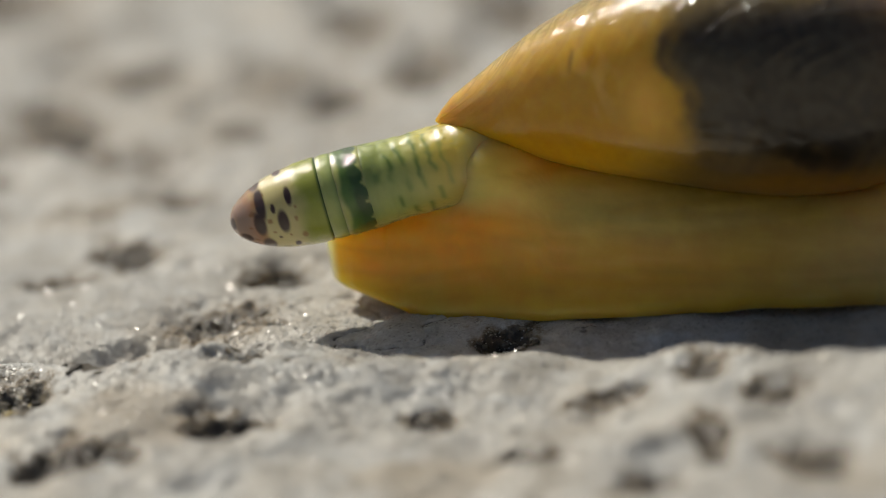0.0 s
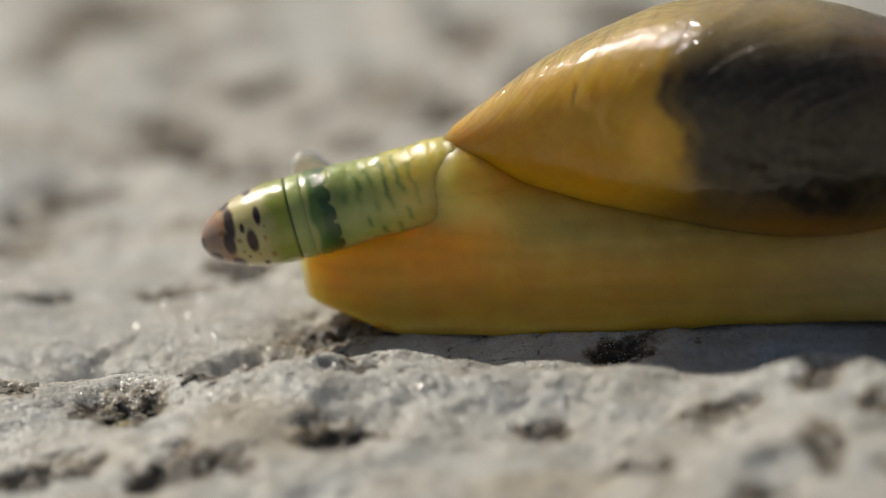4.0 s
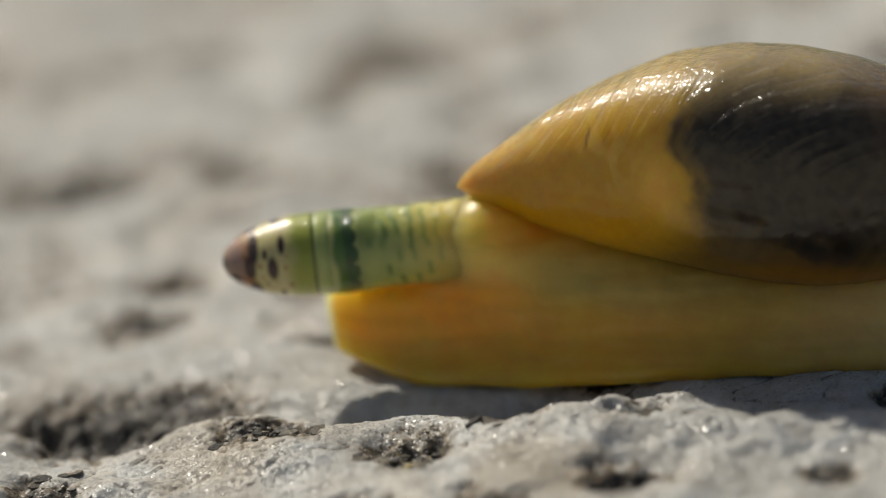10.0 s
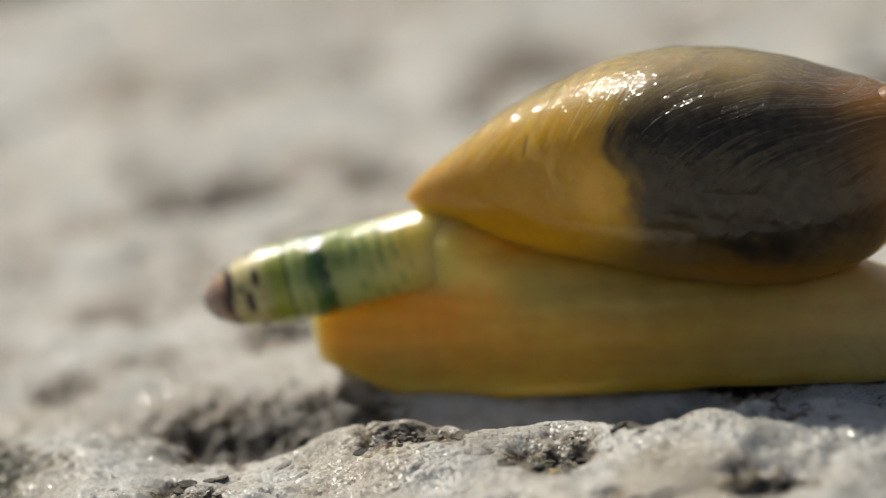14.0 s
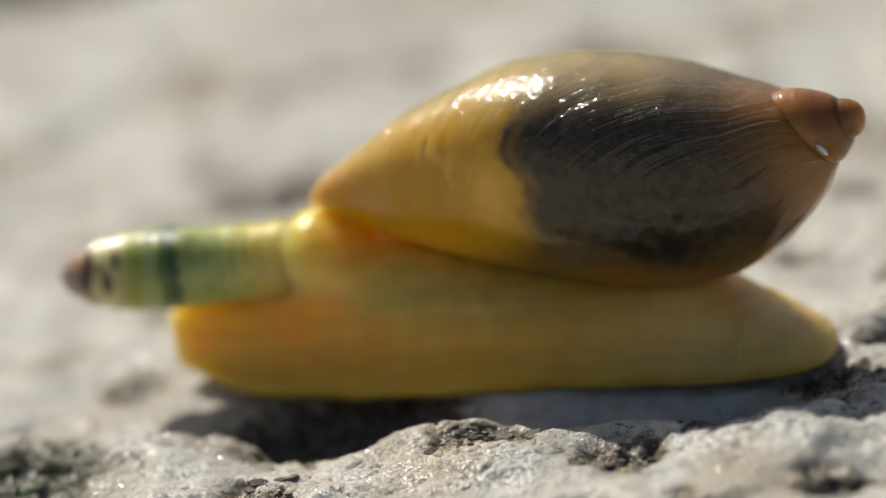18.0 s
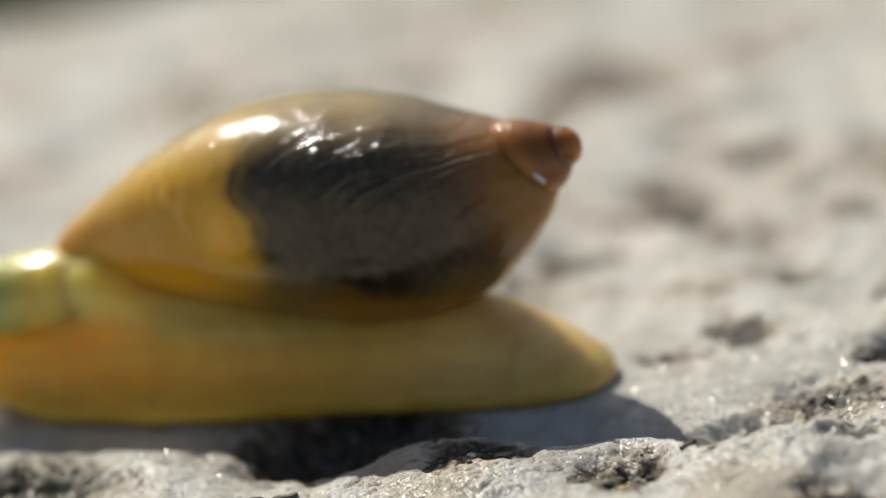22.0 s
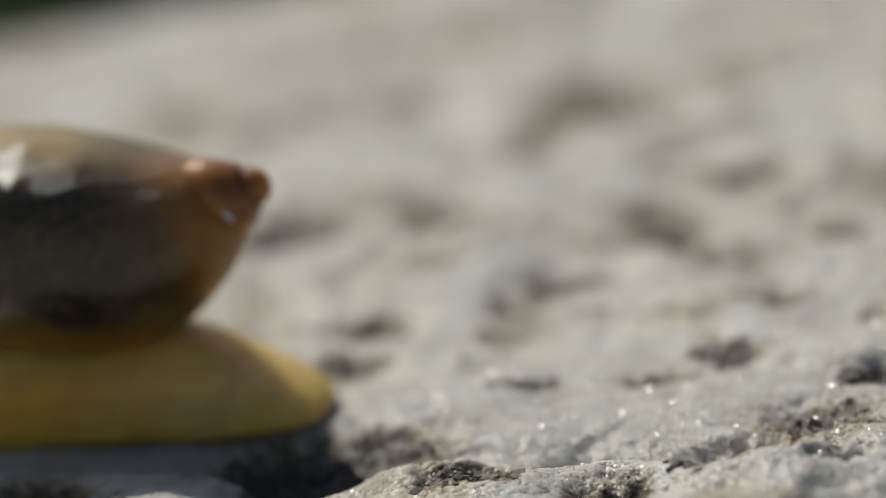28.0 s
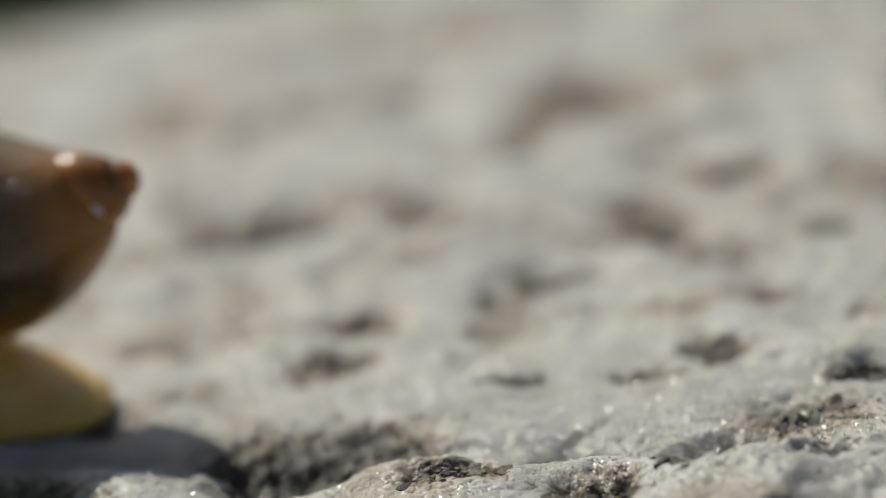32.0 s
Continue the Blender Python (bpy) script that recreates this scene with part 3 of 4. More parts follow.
def build_foot():
    px = (-12.45, -12.3, -12.0, -11.4, -10.6, -9.8, -9.0, -8.2, -7.0, -5.5, -4.0, 0.0, 3.0, 5.0, 6.0, 7.0, 8.0, 8.7, 9.2, 9.4)
    flank = (2.1, 2.45, 2.62, 2.74, 2.86, 3.0, 3.15, 3.4, 3.9, 4.6, 4.5, 3.7, 3.1, 3.0, 2.65, 2.05, 1.35, 0.90, 0.55, 0.25)
    wide = (0.22, 0.65, 1.0, 1.32, 1.52, 1.64, 1.72, 1.82, 1.98, 2.15, 2.3, 2.5, 2.5, 2.5, 2.48, 2.42, 2.2, 1.8, 1.2, 0.5)
    nx = (-10.2, -9.9, -9.5, -9.0, -8.5, -8.1, -7.7, -7.3, -6.8, -5.5, -4.0)
    neck_r = (0.0, 0.25, 0.48, 0.68, 0.85, 0.99, 1.14, 1.29, 1.38, 1.2, 0.0)
    neck_z = (3.50, 3.55, 3.62, 3.70, 3.80, 3.90, 4.02, 4.06, 4.08, 3.9, 3.6)
    xs = np.unique(np.concatenate([np.linspace(-12.45, 9.4, 200), np.linspace(-12.45, -11.6, 14), np.linspace(8.9, 9.4, 8)]))
    zf, hw = np.interp(xs, px, flank), np.interp(xs, px, wide)
    nr, nz = np.interp(xs, nx, neck_r), np.interp(xs, nx, neck_z)
    soft = np.ones(7) / 7
    for a in (zf, hw, nr):
        a[6:-6] = np.convolve(a, soft, "same")[6:-6]
    zt = np.maximum(zf, np.where(nr > 0.05, nz + nr, 0.0))

    def section(k, a):
        c, s = np.cos(a), np.sin(a)
        z = np.where(s > 0, zt[k] * np.abs(s) ** 0.9, -0.12 * np.abs(s) ** 0.5)
        low = hw[k] * np.sqrt(np.clip(1 - np.abs(np.clip(z, 0, None) / zf[k]) ** 2.6, 0, 1))
        up = 1.2 * nr[k] * np.sqrt(np.clip(1 - ((z - nz[k]) / max(nr[k], 0.01)) ** 2, 0, 1)) if nr[k] > 0.02 else 0 * z
        y = (low ** 5 + up ** 5) ** 0.2
        y = np.where(s > 0, y, hw[k] * np.abs(c) ** 0.75)
        pinch = np.clip(z / 5.0, 0, 1)
        y = y * (1 - 0.07 * np.clip(1 - z / 0.3, 0, 1) ** 2)
        y = y * (1 + 0.30 * smooth(1.3, 0.1, z) * smooth(1.0, -6.0, xs[k]))
        y = y * (1.06 - 0.12 * np.sin(np.clip(pinch, 0, 0.6) / 0.6 * math.pi) * (zt[k] > 2.0))
        return np.sign(c) * y, z

    v = rings(xs, 144, section)
    x, y, z = v[..., 0], v[..., 1], v[..., 2]
    ripple = (fbm(x / 1.1, z / 0.9 + y * 0.3, 91, 3) - 0.5) * 0.12 + 0.05 * np.sin(x * 2.2 + 3 * fbm(x / 3, y / 3, 93, 2)) * np.exp(-(z / 0.5) ** 2)
    v[..., 0] += (1.9 * smooth(0.85, -0.15, z) + 0.10 * (1.5 - z)) * smooth(-8.6, -12.4, x)
    v[..., 1] += np.sign(y) * ripple * np.minimum(1, np.abs(y))
    v[..., 2] += np.where(z < 0.15, 0.10 * (fbm(x / 1.7, y * 0 + 3, 95, 3) - 0.5), 0.0)
    me = grid_mesh("foot", v, wrap=True, ends=True)
    x, y, z = (v[..., k].ravel() for k in range(3))
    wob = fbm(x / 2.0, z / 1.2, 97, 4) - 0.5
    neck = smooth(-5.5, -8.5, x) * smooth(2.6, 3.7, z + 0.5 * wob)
    # grey-green organs, with the shell's shade on the flank painted in
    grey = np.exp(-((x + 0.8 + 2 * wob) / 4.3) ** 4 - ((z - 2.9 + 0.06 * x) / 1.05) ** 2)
    tail = smooth(0.0, 7.5, x)
    # soft shade along the sole, put into the tint
    low = smooth(1.2, 0.2, z) * 0.4
    line = np.exp(-((z - 1.15 + 0.25 * wob) / 0.10) ** 2) * 0.25 + np.exp(-((z - 0.75 + 0.2 * wob) / 0.07) ** 2) * 0.2
    ring = x + 0.25 * z + 0.5 * wob
    dash = np.exp(-((ring % 0.44 - 0.22) / 0.075) ** 2) * smooth(0.40, 0.52, value_noise(np.floor(ring / 0.44) * 7.3, z * 2.2, 99)) * smooth(-8.0, -8.9, x) * smooth(3.0, 3.5, z)
    green = smooth(-7.6, -9.2, x) * smooth(2.85, 3.5, z + 0.4 * wob)
    fringe = smooth(-11.9, -12.4, x)
    margin = np.exp(-((z - (3.55 - 0.20 * (x + 6))) / 0.55) ** 2) * smooth(1.5, -3.0, x) * smooth(-9.5, -8.0, x)
    rib = (1 - np.abs(np.sin(x * 3.3 + 1.2 * z + 4 * wob))) ** 6 * tail * smooth(2.2, 0.6, z)
    streak = fbm(x / 2.6, z / 0.22 + 0.5 * wob, 123, 3) - 0.5
    front = smooth(-4.0, -9.0, x + wob) * smooth(3.4, 2.2, z)
    # behind the head the tint is darkened for the shade under the shell
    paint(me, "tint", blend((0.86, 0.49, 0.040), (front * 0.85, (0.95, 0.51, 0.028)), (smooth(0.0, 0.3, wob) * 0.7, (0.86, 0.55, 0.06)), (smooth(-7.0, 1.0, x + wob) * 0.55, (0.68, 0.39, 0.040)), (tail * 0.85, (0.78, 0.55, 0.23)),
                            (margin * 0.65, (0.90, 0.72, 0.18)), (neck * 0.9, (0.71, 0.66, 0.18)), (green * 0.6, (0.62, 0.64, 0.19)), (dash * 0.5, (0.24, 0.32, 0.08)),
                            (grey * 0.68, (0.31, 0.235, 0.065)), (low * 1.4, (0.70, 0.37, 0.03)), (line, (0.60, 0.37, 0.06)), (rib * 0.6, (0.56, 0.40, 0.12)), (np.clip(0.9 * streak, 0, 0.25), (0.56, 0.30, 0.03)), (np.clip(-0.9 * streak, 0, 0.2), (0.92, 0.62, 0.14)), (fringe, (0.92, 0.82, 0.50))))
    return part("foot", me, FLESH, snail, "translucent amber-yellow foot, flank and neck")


def build_shell():
    tx = (-7.95, -7.7, -7.34, -6.01, -4.49, -3.03, -1.03, 0.89, 2.74, 4.52, 6.25, 7.3, 8.0, 8.65, 9.08, 9.42)
    tz = (5.5, 5.85, 6.24, 7.2, 8.25, 8.99, 9.75, 10.08, 10.00, 9.64, 9.06, 8.74, 8.45, 7.87, 7.2, 6.5)
    bx = (-7.95, -7.5, -6.47, -4.84, -3.03, -1.2, 0.61, 2.44, 3.74, 4.87, 6.02, 6.95, 7.7, 8.42, 9.02, 9.42)
    bz = (5.45, 5.15, 4.68, 4.07, 3.51, 3.1, 2.67, 2.38, 2.34, 2.42, 2.73, 3.2, 3.78, 4.55, 5.35, 6.2)
    s = np.linspace(0, math.pi, 340)
    xs = 0.735 + 8.685 * -np.cos(s)
    zt, zb = np.interp(xs, tx, tz), np.interp(xs, bx, bz)
    for _ in range(9):
        zt[2:-2] = (zt[1:-3] + zt[2:-2] + zt[3:-1]) / 3
        zb[2:-2] = (zb[1:-3] + zb[2:-2] + zb[3:-1]) / 3
    mid, r = (zt + zb) / 2, (zt - zb) / 2 * 0.965

    def section(k, a):
        c, s = np.cos(a), np.sin(a)
        full = np.where(s > 0, (np.abs(c) ** 2.5 + np.abs(s) ** 2.5) ** -0.4, 1.0)
        full = 1 + (full - 1) * min(1.0, r[k] / 1.5)
        return 0.93 * r[k] * c * full, mid[k] + r[k] * s * np.where(s > 0, full * 0.972, 1.0)

    v = rings(xs, 260, section)
    x, y, z = (v[..., k].copy() for k in range(3))
    up = (z - mid[:, None]) / np.maximum(r[:, None], 0.05)
    # growth lines run slanting, from the top forwards and down, and lean over towards the spire
    lean, high = np.clip(x - 0.5, 0, 6), np.clip(up, 0, 1)
    slant = x - (1.9 + 0.25 * lean) * up - (0.4 + 0.55 * lean) * high ** 2 + 0.5 * fbm(x / 3, up * 1.5, 101, 3)
    fine = value_noise(slant * 1.4, up * 1.5, 103) * 0.6 + value_noise(slant * 3.5, up * 2.5, 105) * 0.4
    swell = value_noise(slant * 0.85, up * 0.5, 119) - 0.5
    grow = 1 + (0.003 * (fine - 0.5) + 0.014 * swell * np.clip(0.4 + up, 0.2, 1)) * smooth(-7.8, -6.5, x)
    v[..., 1] *= grow
    v[..., 2] = mid[:, None] + (z - mid[:, None]) * grow
    v -= np.array(SEAT)
    me = grid_mesh("body_whorl", v, wrap=True, ends=True)
    x, z, y, slant, up = x.ravel(), z.ravel(), y.ravel(), slant.ravel(), up.ravel()
    paint(me, "slant", slant)
    paint(me, "up", up)
    wob = fbm(x / 1.3, z / 1.3, 107, 4) - 0.5
    # what lies under the shell hangs lower and further back on its flanks
    x, z = x - 0.24 * np.abs(y), z - 0.36 * np.abs(y)
    streak = 0.6 * value_noise(slant * 2.0, slant * 0 + 1.0, 109) + 0.4 * value_noise(slant * 5.0, slant * 0 + 3.0, 111)
    lobe = 0.45 * np.exp(-((z - 6.7) / 0.75) ** 2) - 0.25 * np.exp(-((z - 5.6) / 0.5) ** 2)
    edge = x + 0.7 * wob + lobe - 0.3
    front = smooth(-1.15, -0.2, edge)
    frayed = wob + 0.45 * (streak - 0.5)
    dark = front * smooth(3.2, 4.6, z + 1.1 * frayed + 0.55 * smooth(1.0, 3.0, x)) * smooth(9.8, 7.5, z + 0.9 * frayed - 0.10 * (x - 2)) * smooth(8.8, 6.6, x + 0.35 * (z - 6) + 0.8 * wob)
    smoke = smooth(-1.3, 0.8, edge) * smooth(2.7, 3.9, z + 0.5 * wob) * smooth(11.2, 8.4, z + 0.5 * (streak - 0.5)) * smooth(8.8, 7.0, x)
    seam = np.exp(-((edge + 0.75) / 0.16) ** 2) * smooth(4.3, 5.0, z + wob) * smooth(8.3, 7.4, z) * smooth(-0.25, 0.15, wob)
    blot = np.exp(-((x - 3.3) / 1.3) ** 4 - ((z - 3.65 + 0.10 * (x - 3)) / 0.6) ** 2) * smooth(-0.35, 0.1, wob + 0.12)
    rust = smooth(6.2, 8.4, x + 0.3 * (z - 6) + 0.5 * wob)
    lip = np.abs(np.interp(x, bx, bz) - z)
    gold = np.exp(-(lip / 2.0) ** 2) * smooth(-0.5, -3.5, x)
    tan = smooth(7.0, 9.0, z + 0.6 * wob)
    film = smooth(2.0, 0.4, np.interp(x, tx, tz) - z) * smooth(0.5, -2.0, x)
    # light glowing through before the dark patch, painted as a bright colour
    glow = np.exp(-((x + 1.55) / 0.6) ** 2 - ((z - 5.5) / 1.0) ** 2)
    cell = fbm(x / 0.26, z / 0.26, 113, 2)
    speck, deep = smooth(0.46, 0.64, cell), smooth(0.5, 0.3, cell)
    veil = smooth(0.35, 0.65, fbm(x / 1.8, z / 1.4, 115, 3))
    # brown of the dense body below, with the underside's shade painted in
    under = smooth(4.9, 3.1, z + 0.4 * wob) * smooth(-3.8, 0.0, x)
    scratch = np.exp(-((x + 3.6 - 0.28 * (z - 7.0)) / 0.05) ** 2 - ((z - 7.0) / 0.36) ** 4)
    # wavy lines of caustic light, painted into the tint
    caustic = smooth(0.52, 0.72, value_noise(x * 4.0 + 2.5 * wob, z * 1.6 + x * 1.5, 121)) * np.exp(-((x + 3.2) / 0.8) ** 2 - ((z - 6.4) / 1.0) ** 2)
    tint = blend((0.65, 0.37, 0.014), (smooth(0.0, 0.3, wob) * 0.6, (0.60, 0.36, 0.03)), (gold, (0.64, 0.315, 0.006)), (film * 0.35, (0.52, 0.38, 0.19)), (tan * 0.7, (0.42, 0.31, 0.12)), (glow * 0.85, (0.95, 0.56, 0.07)), (caustic * 0.45, (1.0, 0.68, 0.16)), (scratch * 0.8, (0.16, 0.07, 0.01)),
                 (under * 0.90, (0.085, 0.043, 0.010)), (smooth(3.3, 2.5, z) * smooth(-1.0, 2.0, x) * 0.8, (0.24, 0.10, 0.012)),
                 (smoke * 0.75, (0.12, 0.090, 0.050)), (smoke * tan * (0.55 + 0.45 * streak), (0.48, 0.35, 0.15)), (dark * 0.94, (0.022, 0.0145, 0.0085)),
                 (dark * speck * 0.40, (0.066, 0.055, 0.034)), (dark * veil * 0.12, (0.16, 0.13, 0.08)), (dark * deep * 0.4, (0.014, 0.011, 0.009)),
                 (seam * 0.8, (0.05, 0.022, 0.010)), (blot * front * 0.9, (0.009, 0.006, 0.004)), (smooth(4.5, 7.0, x + 0.3 * (z - 6) + wob) * 0.5, (0.12, 0.060, 0.016)), (rust * 0.8, (0.26, 0.105, 0.014)))
    paint(me, "clear", np.clip(0.95 - 0.80 * np.clip(np.maximum(dark, 0.75 * smoke), 0, 1) - 0.15 * rust * (1 - dark) - 0.7 * under, 0.1, 1))
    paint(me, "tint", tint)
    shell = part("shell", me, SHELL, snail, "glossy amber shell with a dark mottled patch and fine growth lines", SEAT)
    shell.name = "shell"

    # the small spire, a lathe about its slanting axis
    start, end = np.array([8.35, 7.38]), np.array([10.38, 7.74])
    axis = (end - start) / np.linalg.norm(end - start)
    side = np.array([-axis[1], axis[0]])
    d = np.linspace(0, 1, 80)
    rr = np.interp(d, (0, 0.15, 0.3, 0.45, 0.58, 0.66, 0.71, 0.77, 0.85, 0.93, 0.98, 1.0), (1.10, 1.18, 1.14, 1.02, 0.87, 0.74, 0.62, 0.60, 0.55, 0.43, 0.25, 0.01))
    a = np.linspace(0, 2 * math.pi, 72, endpoint=False)
    dd = d[:, None] + 0.05 * np.cos(a)[None, :] * np.sin(math.pi * d)[:, None]
    rad = np.interp(dd, d, rr)
    length = np.linalg.norm(end - start)
    v = np.zeros((80, 72, 3))
    along = start + axis * (d[:, None] * length)
    v[..., 0] = along[:, 0:1] + side[0] * rad * np.sin(a) - 0.6 * (1 - d[:, None]) * rad * np.sin(a)
    v[..., 2] = along[:, 1:2] + side[1] * rad * np.sin(a)
    v[..., 1] = rad * np.cos(a) * 0.95
    v -= np.array(SEAT)
    me = grid_mesh("spire", v, wrap=True, ends=True)
    q = np.repeat(d, 72)
    n = value_noise(q * 30 + np.tile(a, 80), q * 0 + 1.0, 117)
    paint(me, "slant", q * 2.5)
    paint(me, "up", np.tile(np.cos(a), 80))
    paint(me, "clear", 0.4 + 0 * n)
    paint(me, "tint", blend((0.34, 0.14, 0.025), (smooth(0.2, 0.5, q) * 0.75, (0.17, 0.066, 0.016)), (np.exp(-((q - 0.70) / 0.03) ** 2) * 0.8, (0.09, 0.035, 0.012)), (smooth(0.8, 0.95, q), (0.36, 0.14, 0.025))))
    part("spire", me, SHELL, shell, "rust-brown small spire")
    # a white sliver added to stand for the glint at the suture
    u = np.linspace(0, math.pi, 14)
    w = np.linspace(0, 2 * math.pi, 16, endpoint=False)
    lx, ln = -np.cos(u)[:, None] * 0.34 + 0 * w, np.sin(u)[:, None] * 0.10
    v = np.stack([9.15 + 0.62 * lx + 0.78 * ln * np.sin(w), -0.98 + ln * np.cos(w), 7.05 - 0.78 * lx + 0.62 * ln * np.sin(w)], -1) - np.array(SEAT)
    me = grid_mesh("glint_piece", v, wrap=True, ends=True)
    paint(me, "tint", np.tile([0.85, 0.83, 0.78], (len(me.vertices), 1)))
    part("glint_piece", me, SAC, shell, "small white piece added as a glint beside the spire")
    return shell


TAPER_D = (0.0, 0.06, 0.2, 0.45, 0.8, 1.2, 1.7, 2.3, 2.9, 3.5, 4.3, 4.9, 5.6, 6.6, 7.4, 8.2, 9.0)
TAPER_R = (0.01, 0.26, 0.47, 0.68, 0.88, 1.04, 1.18, 1.27, 1.30, 1.30, 1.31, 1.26, 1.24, 1.26, 1.30, 1.27, 1.05)
TENTACLE_LONG = 7.15


def tube(name, near, far, steps, tuck=0.06, around=96, lumps=0.0, wrinkle=0.0):
    """A piece of the tentacle between two distances from its tip, in the tentacle's own space; its ends are tucked in."""
    d = np.linspace(near, far, steps)
    r = np.interp(d, TAPER_D, TAPER_R)
    ends = np.minimum(np.abs(d - near) if near > 0.01 else d + 9, np.abs(far - d))
    r = r * (1 - tuck * np.exp(-(ends / 0.07) ** 2))
    a = np.linspace(0, 2 * math.pi, around, endpoint=False)
    rad = r[:, None] * (1 + lumps * (fbm(d[:, None] * 2.0 + 0 * a, np.cos(a)[None] * 2 + np.sin(a)[None] * 1.3 + 0 * d[:, None], 131, 3) - 0.5))
    rad = rad * (1 + wrinkle * np.cos(2 * math.pi * d[:, None] / 0.44 + 5 * fbm(d[:, None] * 0.9 + 0 * a, a[None] * 0.8 + 0 * d[:, None], 135, 2)) * smooth(4.5, 4.9, d)[:, None] * (0.6 + 0.8 * value_noise(d[:, None] * 3 + 0 * a, a[None] * 1.2 + 0 * d[:, None], 133)))
    v = np.stack([(d - TENTACLE_LONG)[:, None] + 0 * a, rad * np.cos(a), rad * np.sin(a)], -1)
    me = grid_mesh(name, v, wrap=True, ends=True)
    return me, np.repeat(d, around), np.tile(a, steps)


def build_tentacle():
    # the neck: pale green with short darker dashes in rings
    me, d, a = tube("tentacle", 4.25, 9.0, 150, 0.03, lumps=0.06, wrinkle=0.004)
    wob = fbm(d * 1.2, np.cos(a) * 2 + np.sin(a), 141, 3) - 0.5
    row = d + 0.45 * wob + 0.16 * np.sin(a + 0.6)
    dash = np.exp(-((row % 0.44 - 0.22) / 0.085) ** 2) * smooth(0.42, 0.70, value_noise(np.floor(row / 0.44) * 7.3, a * 2.6, 143)) * smooth(4.3, 4.6, d) * smooth(8.2, 7.0, d)
    blur = smooth(0.45, 0.7, fbm(d * 2.2, a * 2.0, 147, 3)) * smooth(5.6, 4.4, d)
    paint(me, "soft", smooth(5.0, 7.2, d))
    paint(me, "tint", blend((0.48, 0.53, 0.16), (smooth(4.8, 4.3, d) * 0.6, (0.36, 0.42, 0.12)), (blur * 0.6, (0.28, 0.36, 0.09)), (smooth(5.0, 6.4, d), (0.60, 0.55, 0.15)), (smooth(6.0, 7.2, d), (0.70, 0.56, 0.12)), (dash * 0.75 * smooth(7.8, 5.8, d), (0.14, 0.24, 0.05))))
    tentacle = part("tentacle", me, SAC, snail, "swollen pale green tentacle with darker dashes", PIVOT)

    me, d, a = tube("dark_green_band", 3.42, 4.36, 34, 0.015, lumps=0.05)
    wob = fbm(d * 2.5, np.cos(a) * 3 + np.sin(a) * 2, 149, 3) - 0.5
    scallop = 4.08 + 0.17 * np.abs(np.sin(a * 7.0)) ** 0.6 + 0.06 * np.sin(a * 2 + 1)
    paint(me, "tint", blend((0.50, 0.52, 0.16), (smooth(3.48, 3.66, d + 0.06 * np.sin(a * 5) + 0.10 * wob) * smooth(scallop + 0.10, scallop, d), (0.115, 0.215, 0.035)), (smooth(3.70, 4.0, d + 0.3 * wob) * smooth(scallop + 0.10, scallop, d), (0.050, 0.105, 0.016))))
    part("dark_green_band", me, SAC, tentacle, "dark green scalloped band")

    me, d, a = tube("pale_green_ring", 2.98, 3.48, 22, 0.02, lumps=0.03)
    paint(me, "tint", blend((0.46, 0.52, 0.16), (smooth(3.2, 3.45, d) * 0.4, (0.20, 0.32, 0.06))))
    part("pale_green_ring", me, SAC, tentacle, "pale green ring")

    # the pulsing tip, which slides in the rest
    me, d, a = tube("pulsing_tip", 0.0, 3.02, 90, 0.05, lumps=0.025)
    wob = fbm(d * 1.5, np.cos(a) * 2.2 + np.sin(a) * 1.4, 151, 3) - 0.5
    green = smooth(1.95, 2.55, d + 0.3 * wob)
    edge = smooth(2.86, 2.96, d)
    pink = smooth(1.15, 0.70, d + 0.3 * wob)
    spots, specks = np.zeros_like(d), np.zeros_like(d)
    # distance from the tip, angle round it, half length round it, half width along it
    for at, turn, long, round_ in ((1.06, 2.45, 0.50, 0.13), (0.92, 3.10, 0.36, 0.15), (1.05, 3.95, 0.28, 0.17), (0.42, 3.75, 0.22, 0.15), (0.10, 2.9, 0.5, 0.07), (1.00, 1.4, 0.45, 0.15), (1.0, 5.2, 0.5, 0.15),
                                   (1.64, 3.12, 0.28, 0.14), (1.95, 2.50, 0.22, 0.09), (1.42, 2.72, 0.12, 0.06), (1.88, 3.95, 0.12, 0.08), (1.43, 3.60, 0.05, 0.045), (1.55, 5.3, 0.2, 0.12), (1.8, 0.6, 0.22, 0.12), (1.75, 1.5, 0.22, 0.12)):
        spots = np.maximum(spots, smooth(1.25, 0.75, np.sqrt(((d - at) / (1.2 * round_)) ** 2 + ((a - turn) / (1.15 * long)) ** 2)))
    for at, turn, size in ((1.24, 3.05, 0.08), (2.04, 3.1, 0.06), (2.17, 3.6, 0.09), (0.70, 3.75, 0.07), (1.3, 3.4, 0.05), (0.75, 2.7, 0.10), (1.75, 3.55, 0.04), (2.1, 2.8, 0.04), (1.2, 2.2, 0.05), (0.62, 3.2, 0.06)):
        specks = np.maximum(specks, smooth(1.4, 0.6, np.sqrt(((d - at) / size) ** 2 + ((a - turn) * 1.1 / size) ** 2)))
    paint(me, "tint", blend((0.64, 0.56, 0.26), (green, (0.36, 0.39, 0.050)), (edge, (0.09, 0.15, 0.02)), (pink, (0.44, 0.25, 0.16)), (pink * smooth(0.8, 0.4, d + 0.5 * wob) * 0.7, (0.36, 0.26, 0.22)),
                            (np.exp(-((d - 0.95 - 0.2 * wob) / 0.16) ** 4) * 0.6, (0.34, 0.13, 0.05)), (specks * 0.8, (0.30, 0.13, 0.04)), (spots, (0.050, 0.016, 0.010))))
    tip = part("pulsing_tip", me, SAC, tentacle, "cream and pink tip with dark brown spots")
